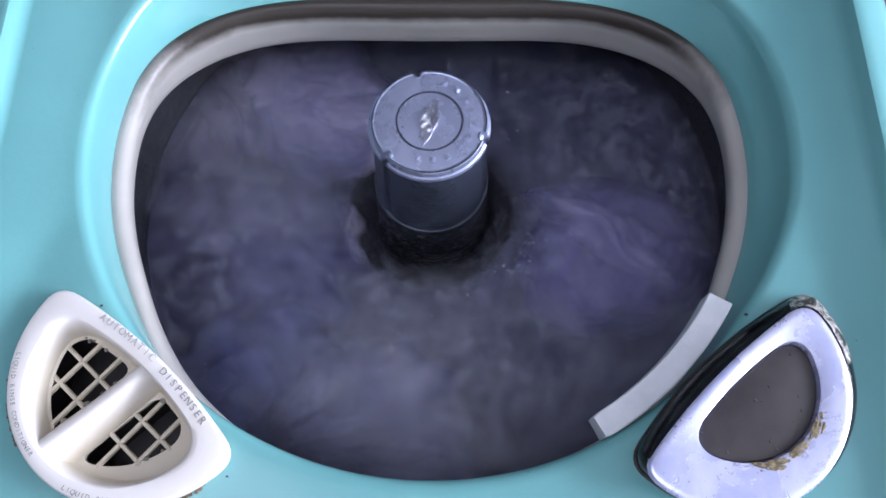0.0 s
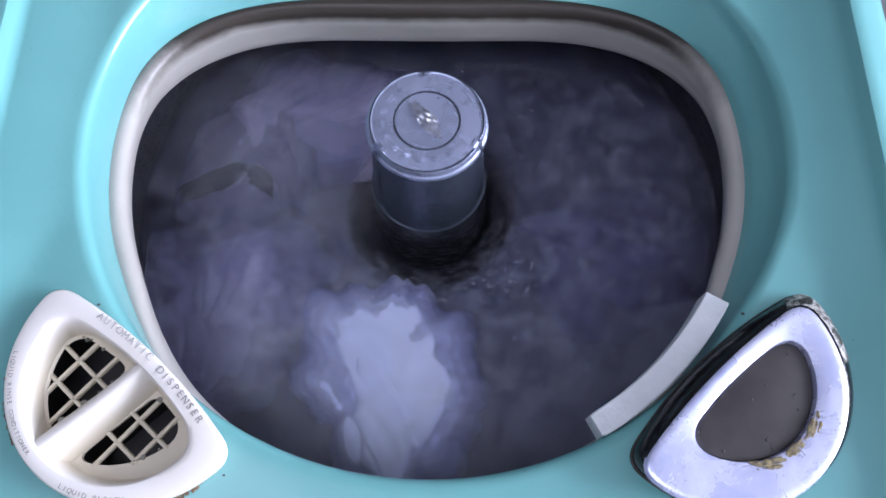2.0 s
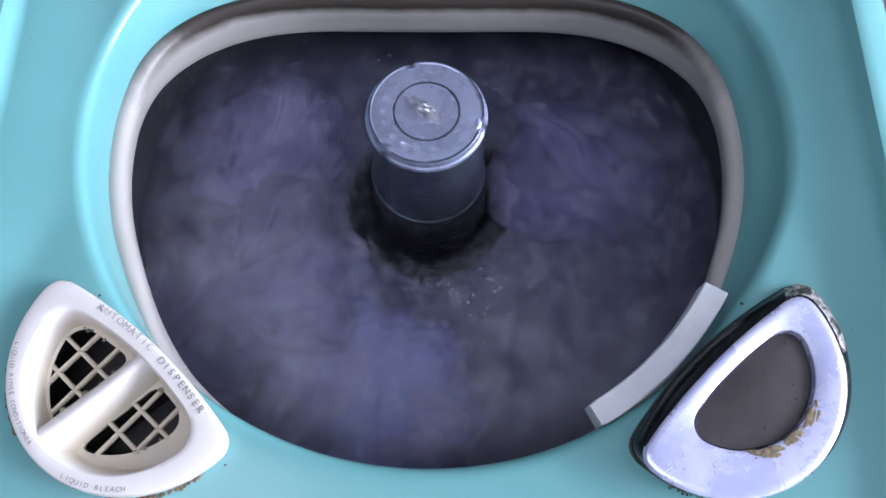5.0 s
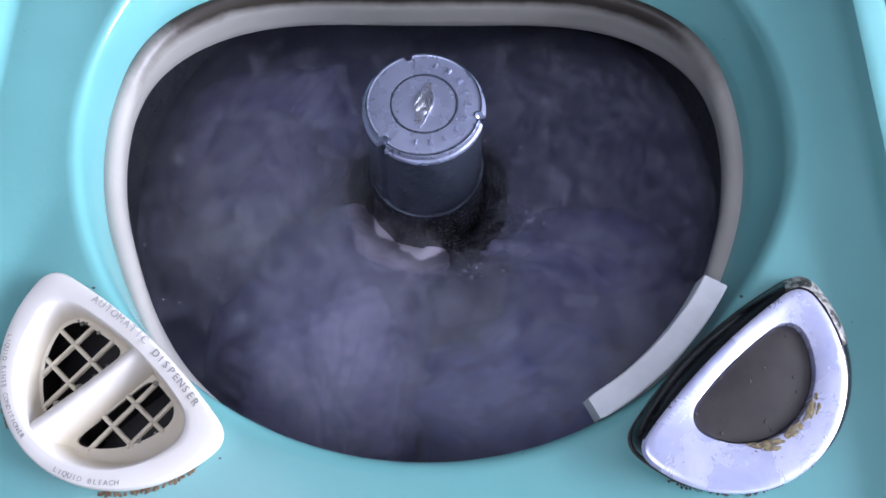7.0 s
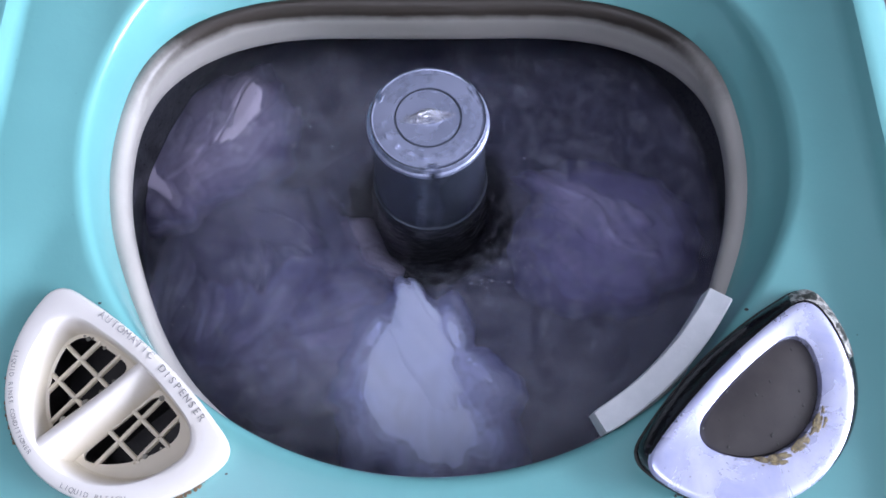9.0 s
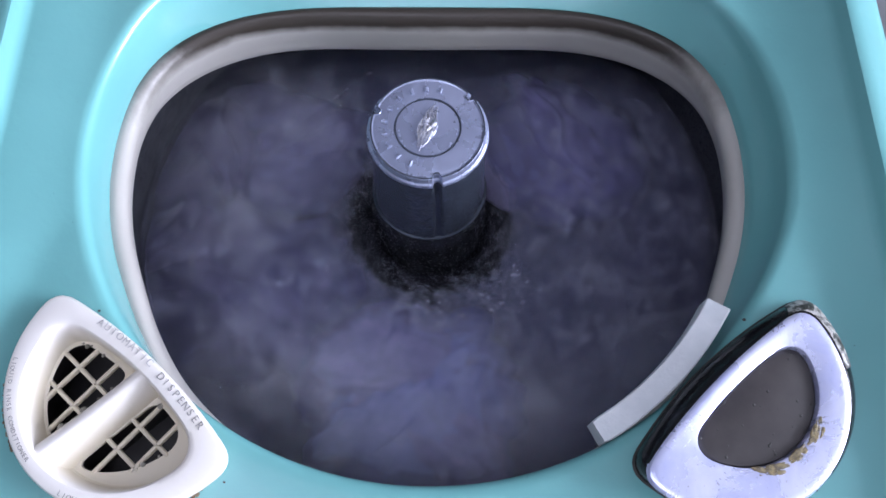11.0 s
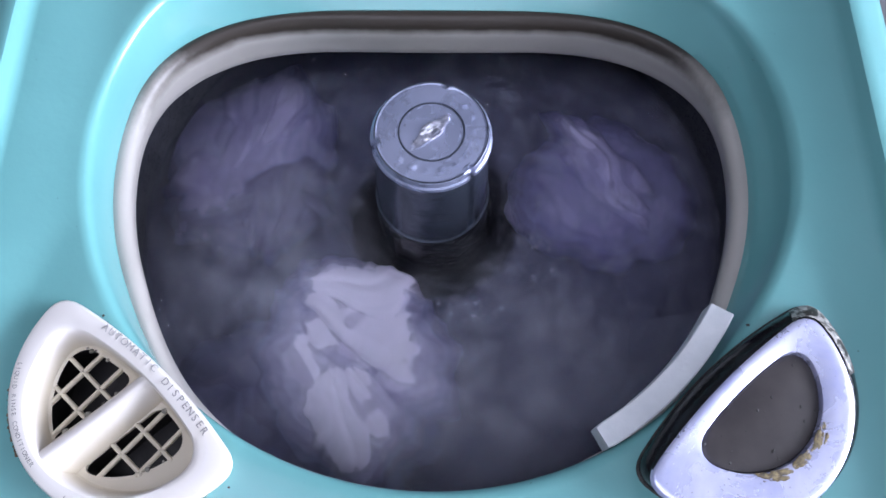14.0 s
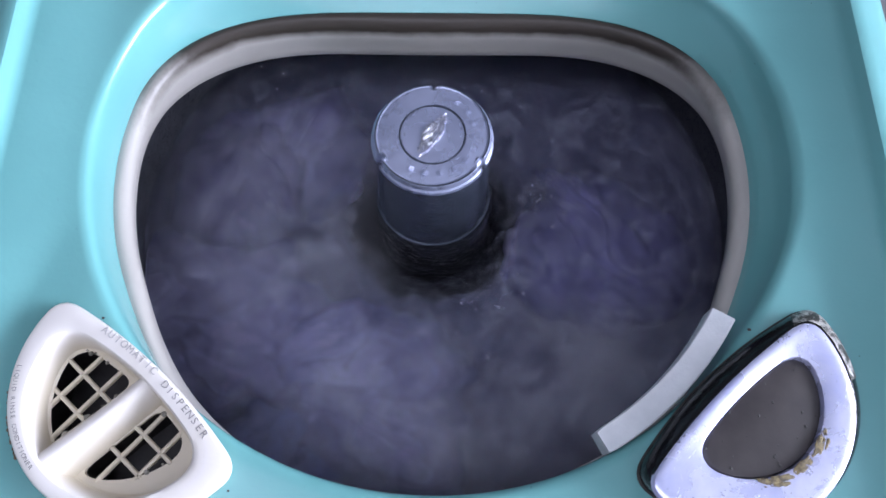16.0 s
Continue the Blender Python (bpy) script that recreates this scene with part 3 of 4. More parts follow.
rings += [moon_ring(right, z, BEZEL, LENS, k) for k, z in ((0.5, 0.0210), (0.92, 0.0205))] + [moon_ring(right, z, LENS, inset=i) for i, z in ((0.0, 0.0200), (0.0008, 0.0155))]
part("bezel", loft(rings), TOPCHROME, filt, "dished worn chrome bezel", 40)
part("inset", loft([moon_ring(right, z, LENS, inset=i) for i, z in ((0.0006, 0.0155), (0.0016, 0.0168), (0.0035, 0.0172), (0.02, 0.0175))], False, True), INSET, filt, "smooth charcoal plastic inset", 40)
bm = bmesh.new()
rng = random.Random(11)
inner = outline(moon(-0.0005, 0.0085, 0.0505, 0.0086, 2.0, 0.017), MID)
for i in range(70):
    a = radians(rng.choice((rng.gauss(116, 7), rng.gauss(80, 9), rng.gauss(45, 8))))
    r = inner[int(a / (2 * math.pi) * 144) % 144] + abs(rng.gauss(0, 0.0026)) - 0.0004
    big = rng.uniform(0.0005, 0.0024)
    wide, seed = rng.uniform(1.0, 2.2), rng.uniform(0, 50)
    rows = []
    for f, h in ((1.0, 0.0), (0.8, 0.00025), (0.35, 0.00035)):
        row = []
        for j in range(18):
            g = 2 * math.pi * j / 18
            q = f * big * (1 + 0.7 * noise.noise((1.6 * math.cos(g), 1.6 * math.sin(g), seed)))
            w = a + 1.57
            e, n = q * wide * math.cos(g), q * 0.6 * math.sin(g)
            row.append(right(r * math.cos(a) + e * math.cos(w) - n * math.sin(w), 0.032 + r * math.sin(a) + e * math.sin(w) + n * math.cos(w), 0.0206 + h))
        rows.append(row)
    loft(rows, False, True, bm)
tagged(part("residue", bm, OCHRE, filt, "ochre detergent residue"), kind="stuff")
bm = bmesh.new()
for i in range(46):
    u, v = rng.uniform(-0.06, 0.06), rng.uniform(0.004, 0.07)
    if moon(0.005, 0.0032, 0.066, -0.006, 1.3, 0.012)(u, v) < 0:
        z = 0.0212 if moon(*LENS)(u, v) > 0 else 0.0175
        m = Matrix.Translation(right(u, v, z - 0.001 * (z > 0.02))) @ Matrix.Diagonal((1, 1.3, 0.4, 1))
        bmesh.ops.create_icosphere(bm, subdivisions=1, radius=rng.choice((0.0004, 0.0005, 0.0009)), matrix=m)
tagged(part("speck", bm, GRIME_AND_SHADE, filt, "dark specks"), kind="stuff")
bm = bmesh.new()
for x, y, r in ((-0.2125, -0.1430, 0.0009), (0.2075, -0.1480, 0.0011), (-0.2090, -0.1480, 0.0005), (0.2830, -0.2010, 0.0006), (0.2790, -0.1700, 0.0004), (-0.120, -0.2500, 0.0007)):
    bmesh.ops.create_icosphere(bm, subdivisions=1, radius=r, matrix=Matrix.Translation((x, y, 0.0001)) @ Matrix.Diagonal((1.4, 1, 0.25, 1)))
single("enamel_chip", bm, GRIME_AND_SHADE, "small dark chips in the turquoise enamel", "enamel chips", "stuff", (0, -0.16, 0))
# black specks scattered along the lid's foot
bm = bmesh.new()
outer_f = outline(moon(-0.002, 0.0023, 0.0810, -0.0105, 1.4, 0.012), MID)
for i in range(200):
    a = radians(rng.uniform(0, 150))
    r = outer_f[int(a / (2 * math.pi) * 144) % 144] + rng.uniform(-0.001, 0.002)
    m = Matrix.Translation(right(r * math.cos(a), 0.032 + r * math.sin(a), 0.0003)) @ Matrix.Diagonal((1, 1, 0.3, 1))
    bmesh.ops.create_icosphere(bm, subdivisions=1, radius=rng.uniform(0.0004, 0.0012), matrix=m)
single("grime", bm, GRIME_AND_SHADE, "black specks round the foot of the chrome lid", "grime", "stuff", tuple(right(0, 0.035, 0)))

# ---- water ----
LEVEL = -0.160


def water_sheet(seed, z, amp):
    bm = bmesh.new()
    radii = [0.0505 + (0.2618 - 0.0505) * (i / 64) for i in range(65)]
    rings = []
    for i, r in enumerate(radii):
        row = []
        for j in range(220):
            a = 2 * math.pi * j / 220
            x, y = r * math.cos(a), r * math.sin(a)
            near = 1.0 + 2.6 * math.exp(-(r - 0.046) / 0.035)
            h = noise.noise((x * 22, y * 22, seed)) + 0.6 * noise.noise((x * 55, y * 55, seed + 3)) + 0.35 * noise.noise((x * 120, y * 120, seed + 5))
            row.append(Vector((x, y, z + amp * near * h - 0.046 * math.exp(-(r - 0.046) / 0.014))))
        rings.append(row)
    return loft(rings)


AX = (0, 0, LEVEL)
water = single("water", water_sheet(1.0, LEVEL, 0.0020), WATER, "murky grey-violet wash water, rippled", "water", "structure", AX, smooth=180)
murk = []
DEPTHS = tuple(0.0014 + 0.0019 * k + 0.00022 * k * k for k in range(12))
for k, dz in enumerate(DEPTHS):
    rings = []
    for i in range(33):
        row = []
        for j in range(128):
            a = 2 * math.pi * j / 128
            inner = 0.074 + 0.026 * abs(noise.noise((1.6 * math.cos(a), 1.6 * math.sin(a), 80 + 5 * k)))
            r = inner + (0.2615 - inner) * i / 32
            x, y = r * math.cos(a), r * math.sin(a)
            row.append(Vector((x, y, LEVEL - dz + 0.0026 * noise.noise((x * 26, y * 26, 40 + 9 * k)) + 0.0016 * noise.noise((x * 70, y * 70, 60 + 9 * k)))))
        rings.append(row)
    murk.append(single("suspended_dirt", loft(rings), THIN if k < 4 else MURK, "suspended dirt clouding the wash water", "wash water", "stuff", (0, 0, LEVEL - dz), smooth=180))

foams = []
FOAM = simple("foam", (0.22, 0.22, 0.27), (0.34, 0.34, 0.40), 200, 0.12)
for seed, spots in ((1, ((-95, 0.062, 0.012, 60), (-70, 0.07, 0.014, 50), (-40, 0.10, 0.02, 60), (-120, 0.14, 0.01, 24), (120, 0.16, 0.02, 20), (-28, 0.085, 0.02, 40))),
                    (2, ((-60, 0.075, 0.02, 60), (150, 0.17, 0.02, 20), (-85, 0.055, 0.006, 40), (-100, 0.20, 0.015, 26), (30, 0.12, 0.03, 24), (-135, 0.11, 0.02, 20)))):
    rng = random.Random(seed)
    bm = bmesh.new()
    for ang, rad, spread, count in spots:
        for _ in range(count // 3):
            x = rad * math.cos(radians(ang)) + rng.gauss(0, spread)
            y = rad * math.sin(radians(ang)) + rng.gauss(0, spread * 0.7)
            if 0.084 < math.hypot(x, y) < 0.245:
                s = rng.choice((0.0003, 0.0004, 0.0005, 0.0007, 0.0010))
                m = Matrix.Translation((x, y, LEVEL + 0.0006)) @ Matrix.Rotation(rng.uniform(0, 3), 4, "Z") @ Matrix.Diagonal((rng.uniform(0.8, 2.6), 1, 0.5, 1))
                bmesh.ops.create_icosphere(bm, subdivisions=1, radius=s, matrix=m)
    foams.append(single("foam", bm, FOAM, "scattered pale foam flecks floating on the water", "foam", "stuff", AX))


# ---- laundry ----
def garment(name, label, material, lobes, seed, category="laundry", thick=0.0018):
    """A soaked piece of cloth: overlapping flaps, each with folds fanning out from where it is gathered."""
    bm = bmesh.new()
    for k, (cx, cy, lift, a, c, turn, gather, relief) in enumerate(lobes):
        sd = seed + 3.7 * k
        spin = Matrix.Rotation(radians(turn), 4, "Z")
        rings = []
        for i in range(1, 41):
            d = i / 40
            row = []
            for j in range(112):
                g = 2 * math.pi * j / 112
                ca, sa = math.cos(g), math.sin(g)
                wob = 1 + 0.30 * noise.noise((ca * 1.3, sa * 1.3, sd)) + 0.17 * noise.noise((ca * 3.3, sa * 3.3, sd + 2)) + 0.06 * noise.noise((ca * 9, sa * 9, sd + 4))
                x, y = d * a * ca * wob, d * c * sa * wob
                relief_f = relief * 0.82
                fan = math.atan2(y, x + a * gather) * 3.2 + 0.9 * noise.noise((x * 14, y * 14, sd + 5))
                away = min(1.0, math.hypot(x + a * gather, y) / a)
                fold = noise.noise((fan, 0.35 * away, sd + 8)) + 0.28 * noise.noise((fan * 2.3, away, sd + 11))
                crease = -max(0.0, 1 - abs(noise.noise((fan * 1.1, away * 0.6, sd + 13))) * 6)
                z = lift + relief_f * (away * 1.15 * fold + 0.55 * crease + 0.40 * noise.noise((x * 11, y * 11, sd + 6)) + 0.22 * noise.noise((x * 42, y * 42, sd + 7)))
                z += 0.0035 * math.exp(-((d - 0.95) / 0.05) ** 2) * max(0.0, noise.noise((ca * 2, sa * 2, sd + 17)) + 0.3) - 0.022 * d ** 6
                row.append(spin @ Vector((x, y, z)) + Vector((cx, cy, 0)))
            rings.append(row)
        loft(rings, True, False, bm)
    top = sorted(v.co.z for v in bm.verts)[-len(bm.verts) // 36]
    bmesh.ops.translate(bm, verts=bm.verts, vec=(0, 0, -top))
    ob = single(name, bm, material, label, category, group="laundry in the wash water", smooth=180)
    mod = ob.modifiers.new("thickness", "SOLIDIFY")
    mod.thickness = thick
    return ob


WHITE = cloth("blue_white_cotton", (0.58, 0.64, 0.93), (0.68, 0.73, 0.97))
MAUVE = cloth("mauve_cotton", (0.54, 0.50, 0.61), (0.64, 0.59, 0.70))
LILAC = cloth("lilac_cotton", (0.58, 0.53, 0.70), (0.68, 0.63, 0.80))
VIOLET = cloth("violet_cotton", (0.40, 0.37, 0.58), (0.50, 0.47, 0.68))
PALE = cloth("pale_mauve_cotton", (0.64, 0.60, 0.76), (0.74, 0.70, 0.85))
GREYLILAC = cloth("grey_lilac_cotton", (0.28, 0.26, 0.36), (0.36, 0.33, 0.44))
BLACK = cloth("black_knit", (0.012, 0.012, 0.016), (0.02, 0.02, 0.026))
shirt = garment("shirt", "blue-white cotton shirt, soaked and crumpled, half under water", WHITE, [(0, 0, 0, 0.104, 0.084, 0, 1.3, 0.0046), (-0.03, 0.008, 0.005, 0.070, 0.034, 8, 1.6, 0.0040)], 3.3)
towel = garment("towel", "mauve cotton towel, soaked, drifting in the water", MAUVE, [(0, 0, 0, 0.130, 0.094, 10, 1.2, 0.0045), (-0.055, 0.014, 0.004, 0.066, 0.060, 60, 1.1, 0.005), (0.05, -0.032, 0.003, 0.070, 0.050, -30, 1.3, 0.004)], 8.1)
blouse = garment("blouse", "lilac blouse with deep folds, drifting in the water", LILAC, [(0, 0, 0, 0.095, 0.066, 0, 1.2, 0.005), (0.035, 0.006, 0.005, 0.056, 0.044, 25, 1.2, 0.005), (-0.05, -0.012, 0.001, 0.055, 0.046, 70, 1.2, 0.004)], 14.7)
nightgown = garment("nightgown", "violet nightgown, soaked, mostly under water", VIOLET, [(0, 0, 0, 0.095, 0.074, 0, 1.3, 0.005), (-0.01, 0.012, 0.005, 0.080, 0.032, -35, 1.5, 0.005)], 21.4)
pillowcase = garment("pillowcase", "pale mauve pillowcase, soaked, billowing just under the water", PALE, [(0, 0, 0, 0.098, 0.084, 0, 1.2, 0.0038), (-0.03, 0.02, 0.003, 0.066, 0.058, 40, 1.2, 0.004), (0.038, -0.018, 0.002, 0.062, 0.052, -20, 1.2, 0.0035)], 44.9)
undershirt = garment("undershirt", "greyish lilac undershirt, soaked, drifting beside the blouse", GREYLILAC, [(0, 0, 0, 0.080, 0.060, 0, 1.25, 0.005), (0.02, -0.02, 0.003, 0.060, 0.036, 50, 1.3, 0.005)], 57.3)
sock = garment("sock", "black knitted sock, soaked", BLACK, [(0, 0, 0, 0.045, 0.016, 0, 1.3, 0.003), (0.036, -0.012, 0, 0.024, 0.014, -60, 1.2, 0.003)], 30.2, thick=0.003)


# ---- steam ----
def wisp(seed, size, amount):
    bm = bmesh.new()
    grid = {}
    for i in range(25):
        for j in range(25):
            x, y = (i / 24 - 0.5) * 0.32, (j / 24 - 0.5) * 0.32
            grid[i, j] = bm.verts.new((x, y, 0.006 * noise.noise((x * 9, y * 9, seed))))
    for i in range(24):
        for j in range(24):
            bm.faces.new((grid[i, j], grid[i + 1, j], grid[i + 1, j + 1], grid[i, j + 1]))
    ob = single("steam_wisp", bm, vapour("steam", amount, 8 + seed % 3), "thin drifting wisp of white steam above the water", "steam", group="steam over the water", smooth=180)
    ob.scale = (size, size, 1)
    return ob


wisps = [wisp(1.5, 0.80, 0.22), wisp(4.2, 0.76, 0.27), wisp(7.7, 0.76, 0.25)]


# ---- movement ----
def beat(t):
    """The agitator's turn in degrees: one stroke there and back in about nine tenths of a second."""
    return -13 + 96 * math.cos(2 * math.pi * (t - 0.83) / 0.8866)


def drifting(rows, base=LEVEL):
    """Rows of seconds, x, y, height against the water, turn and tilt."""
    return [(t, pose(x, y, base + 1.2 * z - 0.0026, tilt, tilt * 0.6, turn)) for t, x, y, z, turn, tilt in rows]


SHIRT = [
    (0, -0.173, -0.171, -0.0084, 20, 0),
    (0.5, -0.160, -0.152, 0.0000, 35, 0),
    (1, -0.128, -0.152, 0.0010, 50, 0),
    (1.5, -0.067, -0.170, 0.0060, 80, 0),
    (2, -0.034, -0.162, 0.0060, 100, 0),
    (2.5, 0.015, -0.188, -0.0036, 120, 0),
    (3, -0.011, -0.155, -0.0036, 140, 0),
    (3.5, -0.008, -0.172, -0.0132, 150, 0),
    (4, -0.060, -0.204, -0.0100, 120, 0),
    (5.2, -0.027, -0.192, -0.0024, 60, 0),
    (6.3, 0.052, -0.207, 0.0012, 20, 0),
    (6.5, 0.018, -0.185, 0.0040, 15, 0),
    (7, 0.083, -0.183, -0.0072, 10, 0),
    (7.5, 0.048, -0.185, -0.0144, 0, 0),
    (8, -0.001, -0.200, -0.0040, -20, 0),
    (8.5, -0.020, -0.183, 0.0030, -50, 0),
    (9, -0.005, -0.172, 0.0060, -75, 0),
    (9.2, 0.009, -0.175, 0.0024, -40, 0),
    (10.2, 0.000, -0.182, -0.0024, 0, 0),
    (11.3, -0.012, -0.181, -0.0048, 30, 0),
    (11.5, -0.014, -0.184, -0.0036, 30, 0),
    (12, -0.031, -0.169, 0.0000, 70, 0),
    (12.5, -0.080, -0.206, -0.0090, 90, 0),
    (13, -0.041, -0.185, -0.0048, 120, 0),
    (13.5, -0.077, -0.161, -0.0036, 135, 0),
    (14, -0.075, -0.150, -0.0100, 120, 0),
    (14.5, -0.039, -0.154, -0.0144, 100, 0),
    (15, -0.073, -0.198, -0.0036, 80, 0),
    (15.3, -0.040, -0.205, -0.0048, 60, 0),
    (15.6, -0.056, -0.192, -0.0144, 50, 0),
    (16, -0.108, -0.197, -0.0096, 40, 0),
]
TOWEL = [
    (0, -0.195, -0.024, -0.0110, 0, 0),
    (0.5, -0.084, -0.183, -0.0038, 40, 0),
    (1, -0.036, -0.184, -0.0014, 70, 0),
    (1.5, -0.118, -0.087, -0.0182, 60, 0),
    (2, -0.211, -0.097, -0.0062, 30, 0),
    (2.5, -0.148, -0.140, -0.0014, 10, 0),
    (3, -0.163, -0.102, 0.0010, 0, 0),
    (3.5, -0.124, -0.139, 0.0022, -10, 0),
    (4, -0.150, -0.078, 0.0010, -5, 0),
    (4.2, -0.140, -0.119, -0.0008, 5, 0),
    (5.2, -0.187, -0.095, -0.0050, 20, 0),
    (6.3, -0.208, -0.161, -0.0062, 40, 0),
    (6.5, -0.177, -0.137, -0.0038, 40, 0),
    (7, -0.093, -0.131, -0.0062, 70, 0),
    (7.5, -0.107, -0.170, -0.0014, 90, 0),
    (8, -0.117, -0.160, -0.0010, 60, 0),
    (8.5, -0.154, -0.145, -0.0074, 40, 0),
    (9, -0.160, -0.077, -0.0122, 20, 0),
    (10.2, -0.172, -0.047, -0.0062, 0, 0),
    (11.5, -0.212, -0.079, -0.0134, -20, 0),
    (12, -0.230, -0.105, -0.0062, -30, 0),
    (12.5, -0.170, -0.060, -0.0060, -40, 0),
    (13, -0.175, -0.118, -0.0026, -20, 0),
    (13.5, -0.141, -0.137, 0.0010, 0, 0),
    (14, -0.135, -0.182, -0.0050, 40, 0),
    (14.3, -0.089, -0.121, 0.0010, 70, 0),
    (14.5, -0.098, -0.126, -0.0038, 60, 0),
    (15, -0.153, -0.112, -0.0038, 30, 0),
    (15.3, -0.178, -0.096, -0.0050, 20, 0),
    (15.6, -0.198, -0.096, -0.0062, 10, 0),
    (16, -0.223, -0.097, -0.0038, 0, 0),
]
BLOUSE = [
    (0, -0.112, 0.117, -0.0002, -30, 0),
    (0.5, -0.102, 0.082, 0.0030, 20, 0),
    (1, -0.167, 0.081, 0.0010, 50, 0),
    (1.5, -0.191, 0.051, -0.0074, 40, 0),
    (2, -0.110, 0.105, -0.0014, 10, 0),
    (2.5, -0.147, 0.102, 0.0022, -20, 0),
    (3, -0.100, 0.082, 0.0020, 0, 0),
    (3.5, -0.128, 0.056, -0.0134, 20, 0),
    (4, -0.175, 0.051, -0.0074, 40, 0),
    (5.2, -0.165, 0.060, -0.0038, 60, 0),
    (6.3, -0.136, 0.029, -0.0038, 90, 0),
    (6.5, -0.108, 0.080, -0.0074, 60, 0),
    (7, -0.158, 0.076, -0.0098, 30, 0),
    (7.5, -0.172, 0.039, -0.0086, 20, 0),
    (8, -0.154, 0.059, -0.0014, 40, 0),
    (8.5, -0.186, 0.047, -0.0062, 45, 0),
    (9, -0.215, 0.068, 0.0028, 45, 0),
    (9.2, -0.220, 0.066, 0.0028, 48, 0),
    (10.2, -0.182, 0.061, -0.0026, 20, 0),
    (11.5, -0.153, 0.103, -0.0110, 0, 0),
    (12, -0.167, 0.116, -0.0038, -10, 0),
    (12.5, -0.140, 0.082, 0.0040, -20, 0),
    (13, -0.180, 0.095, 0.0010, 10, 0),
    (13.5, -0.156, 0.102, 0.0022, 30, 0),
    (14, -0.181, 0.080, -0.0002, 50, 0),
    (14.3, -0.143, 0.070, 0.0028, 70, 0),
    (14.5, -0.121, 0.059, 0.0028, 80, 0),
    (15, -0.201, 0.063, 0.0022, 40, 0),
    (15.3, -0.151, 0.047, 0.0022, 60, 0),
    (15.6, -0.177, 0.035, -0.0026, 50, 0),
    (16, -0.154, 0.069, -0.0086, 40, 0),
]
NIGHTGOWN = [
    (0, 0.170, -0.039, -0.0002, 0, 0),
    (0.5, 0.193, -0.020, -0.0074, 20, 0),
    (1, 0.192, 0.018, -0.0158, 30, 0),
    (2, 0.183, -0.034, -0.0146, 20, 0),
    (2.5, 0.188, -0.037, -0.0098, 0, 0),
    (3.5, 0.177, 0.004, -0.0146, -20, 0),
    (4, 0.160, 0.062, -0.0074, -30, 0),
    (4.2, 0.129, 0.079, -0.0062, -30, 0),
    (5.2, 0.151, 0.025, -0.0062, 0, 0),
    (6.5, 0.170, -0.049, -0.0110, 30, 0),
    (7, 0.151, -0.074, -0.0110, 20, 0),
    (8, 0.183, -0.010, -0.0122, 0, 0),
    (8.5, 0.200, 0.024, -0.0050, -20, 0),
    (9, 0.162, -0.024, 0.0004, 0, 0),
    (9.2, 0.182, -0.029, 0.0010, 10, 0),
    (10.2, 0.174, -0.008, -0.0038, 0, 0),
    (11.5, 0.108, 0.111, -0.0050, -30, 0),
    (12, 0.190, 0.044, -0.0110, 0, 0),
    (12.5, 0.228, -0.046, -0.0038, 40, 0),
    (13, 0.146, -0.000, -0.0074, 20, 0),
    (13.5, 0.166, 0.030, -0.0002, 0, 0),
    (14, 0.165, 0.034, 0.0022, -20, 0),
    (14.5, 0.159, 0.025, 0.0028, -40, 0),
    (15, 0.204, 0.007, 0.0010, -60, 0),
    (15.3, 0.225, -0.003, 0.0022, -70, 0),
    (15.6, 0.147, -0.008, -0.0002, -40, 0),
    (16, 0.160, -0.020, -0.0086, -20, 0),
]
PILLOWCASE = [
    (0, -0.056, -0.208, -0.0098, 0, 0),
    (0.5, -0.074, -0.192, -0.0014, 20, 0),
    (1, 0.002, -0.184, -0.0008, 40, 0),
    (1.5, 0.069, -0.146, -0.0098, 60, 0),
    (2, -0.205, -0.108, -0.0038, 80, 0),
    (2.5, -0.112, -0.179, -0.0014, 60, 0),
    (3, -0.112, -0.179, -0.0026, 40, 0),
    (3.5, -0.036, -0.182, -0.0002, 20, 0),
    (4, 0.006, -0.192, 0.0020, 0, 0),
    (4.2, -0.031, -0.210, 0.0004, 0, 0),
    (5.2, -0.064, -0.197, -0.0038, 30, 0),
    (6.3, -0.121, -0.189, -0.0062, 60, 0),
    (6.5, -0.130, -0.185, -0.0044, 60, 0),
    (7, -0.086, -0.183, -0.0014, 90, 0),
    (7.5, -0.051, -0.171, 0.0004, 100, 0),
    (8, -0.020, -0.145, 0.0040, 80, 0),
    (8.5, -0.073, -0.150, -0.0014, 50, 0),
    (9, -0.128, -0.108, -0.0074, 30, 0),
    (10.2, -0.056, -0.172, -0.0038, 0, 0),
    (11.5, 0.001, -0.168, -0.0062, -20, 0),
    (12, 0.019, -0.169, -0.0050, -10, 0),
    (12.5, -0.155, -0.104, 0.0020, 10, 0),
    (13, -0.048, -0.190, 0.0030, -40, 0),
    (13.5, -0.080, -0.155, 0.0040, -45, 0),
    (14, -0.069, -0.137, 0.0050, -60, 0),
    (14.3, -0.075, -0.130, 0.0030, -80, 0),
    (14.5, -0.107, -0.135, -0.0014, -90, 0),
    (15, -0.139, -0.107, -0.0014, -60, 0),
    (15.3, -0.118, -0.116, -0.0026, -50, 0),
    (15.6, -0.097, -0.135, -0.0050, -40, 0),
    (16, -0.058, -0.164, -0.0062, -20, 0),
]
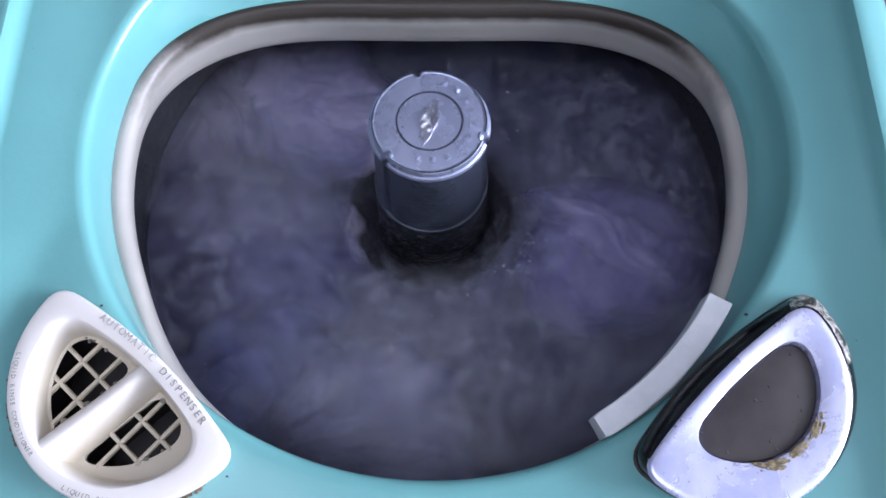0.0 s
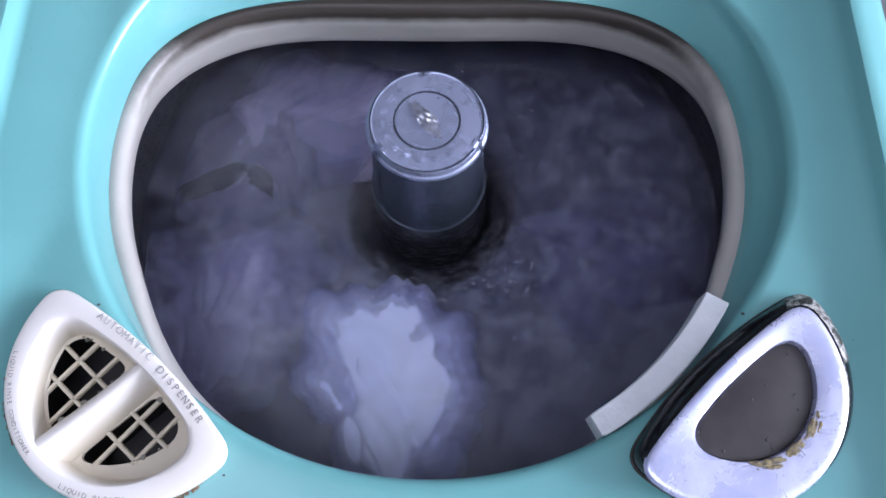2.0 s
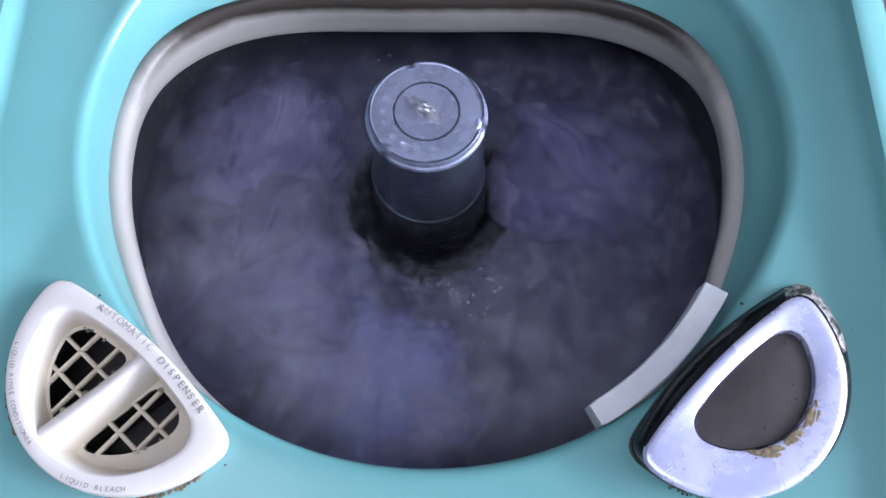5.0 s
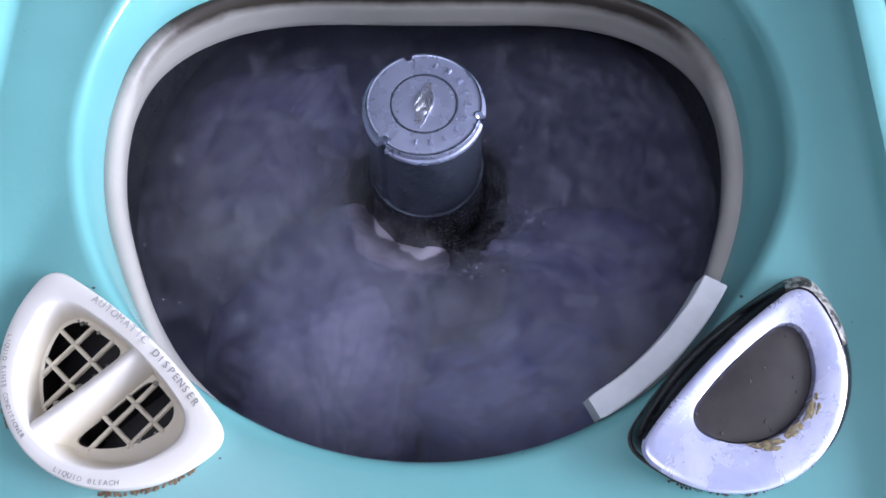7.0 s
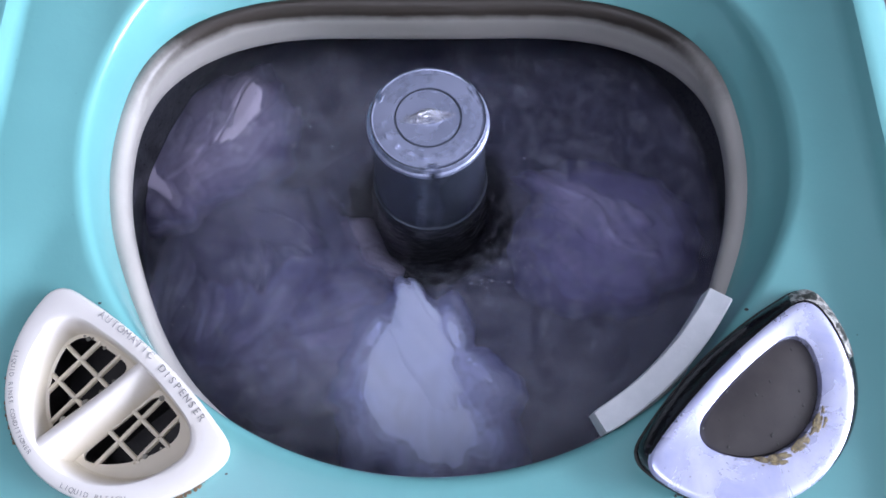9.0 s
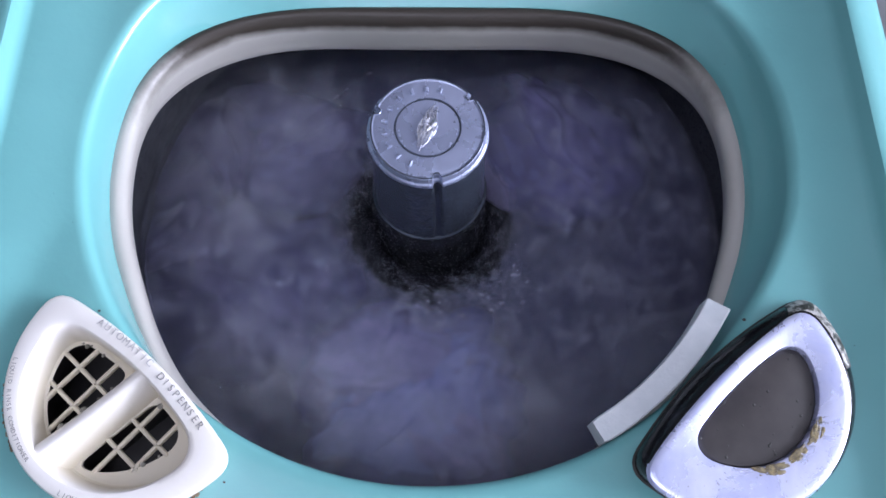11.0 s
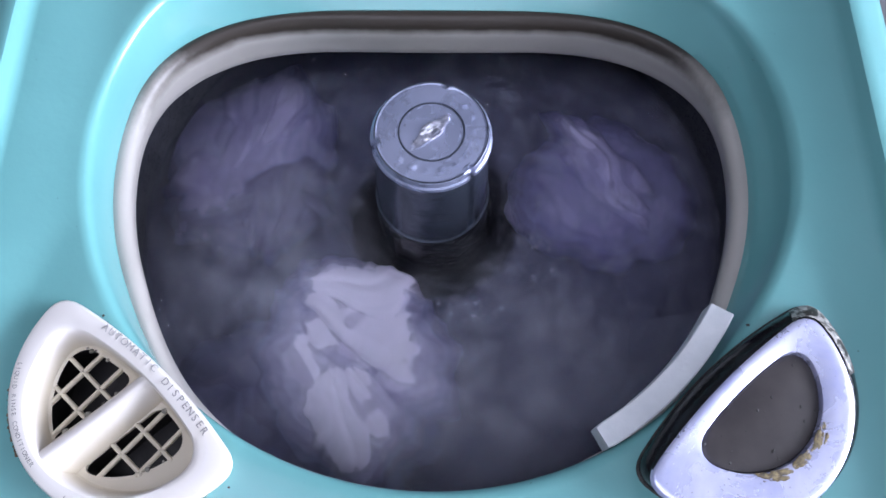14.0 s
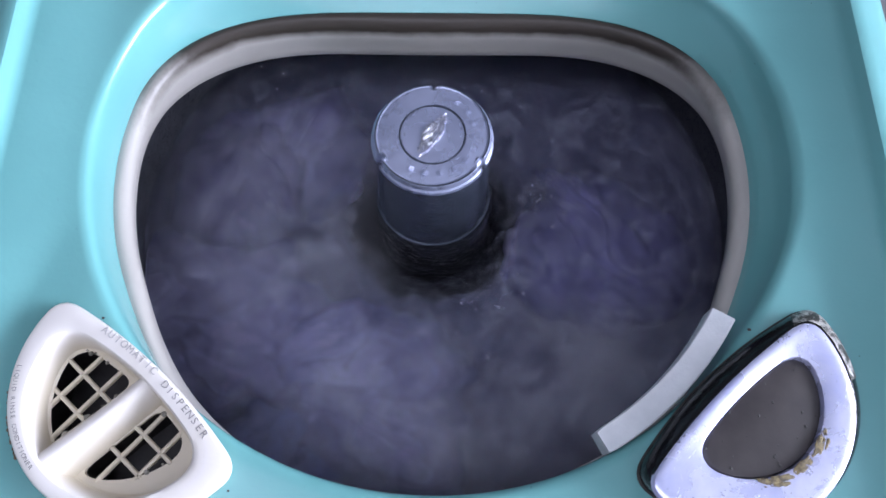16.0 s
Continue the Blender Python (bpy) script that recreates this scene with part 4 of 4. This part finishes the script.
UNDERSHIRT = [
    (0, -0.230, 0.098, 0.0004, 60, 0),
    (0.5, -0.195, 0.077, 0.0004, 80, 0),
    (1, -0.129, 0.075, 0.0010, 90, 0),
    (1.5, -0.106, 0.057, -0.0062, 70, 0),
    (2, -0.170, 0.051, -0.0014, 50, 0),
    (2.5, -0.180, 0.047, -0.0014, 40, 0),
    (3, -0.175, 0.042, -0.0026, 20, 0),
    (3.5, -0.146, 0.021, -0.0062, 10, 0),
    (4, -0.182, -0.045, -0.0014, 0, 0),
    (5.2, -0.171, 0.008, -0.0038, 10, 0),
    (6.5, -0.153, 0.039, -0.0050, 30, 0),
    (7.5, -0.166, 0.027, -0.0026, 50, 0),
    (8, -0.187, 0.019, -0.0038, 60, 0),
    (8.5, -0.213, 0.007, -0.0038, 70, 0),
    (9, -0.163, -0.035, -0.0062, 90, 0),
    (10.2, -0.199, 0.020, -0.0050, 60, 0),
    (11.5, -0.232, 0.084, -0.0062, 40, 0),
    (12, -0.179, 0.073, -0.0026, 20, 0),
    (12.5, -0.192, 0.032, -0.0002, 0, 0),
    (13, -0.169, 0.028, -0.0014, -10, 0),
    (13.5, -0.155, 0.029, -0.0014, 0, 0),
    (14, -0.171, 0.027, -0.0008, 20, 0),
    (14.5, -0.201, 0.064, 0.0016, 40, 0),
    (15, -0.181, 0.028, 0.0010, 60, 0),
    (15.3, -0.163, 0.006, -0.0002, 70, 0),
    (15.6, -0.150, 0.029, -0.0002, 80, 0),
    (16, -0.183, 0.045, -0.0050, 60, 0),
]
SOCK = [
    (0, -0.179, 0.015, -0.0240, 0, 0),
    (1.5, -0.198, 0.022, -0.0180, 10, 0),
    (2, -0.197, 0.027, 0.0000, 20, 0),
    (2.5, -0.135, 0.007, 0.0018, 75, 0),
    (3, -0.104, -0.004, -0.0180, 80, 0),
    (4, -0.134, -0.001, -0.0270, 60, 0),
    (16, -0.128, 0.011, -0.0270, 0, 0),
]
STEAM = [
    (lambda t: (-0.15 + 0.03 * math.sin(0.9 * t), 0.0 + 0.05 * math.sin(0.7 * t + 1), -0.118), 9),
    (lambda t: (-0.07 + 0.04 * math.sin(0.8 * t + 2), -0.19 + 0.025 * math.sin(1.1 * t), -0.108), -11),
    (lambda t: (0.06 + 0.04 * math.sin(0.6 * t + 4), -0.19 + 0.03 * math.sin(0.8 * t + 3), -0.096), 8),
]


def motions():
    ticks = [k / 15 for k in range(241)]
    walk(agitator, [(t, pose(0, 0.003, -0.47, 0, 0, beat(t))) for t in ticks])
    slosh = [k / 10 for k in range(161)]
    walk(water, [(t, pose(0, 0, LEVEL, 0, 0, 0.22 * beat(t - 0.10) + 5 * t)) for t in slosh])
    for k, layer in enumerate(murk):
        walk(layer, [(t, pose(0, 0, LEVEL - DEPTHS[k], 0, 0, 0.18 * beat(t - 0.12 - 0.02 * k) + (7, -4, 9, 5, -6, 8)[k % 6] * t)) for t in slosh])
    for k, layer in enumerate(foams):
        walk(layer, [(t, pose(0, 0, LEVEL, 0, 0, (0.25, 0.16)[k] * beat(t - 0.1) + (2, -1.5)[k] * (t - 3.5))) for t in slosh])
    for ob, rows in ((shirt, SHIRT), (towel, TOWEL), (blouse, BLOUSE), (nightgown, NIGHTGOWN), (pillowcase, PILLOWCASE), (undershirt, UNDERSHIRT), (sock, SOCK)):
        walk(ob, drifting(rows))
    for k, ob in enumerate(wisps):
        walk(ob, [(t, pose(*STEAM[k][0](t), 0, 0, STEAM[k][1] * t)) for t in slosh[::5]])


motions()
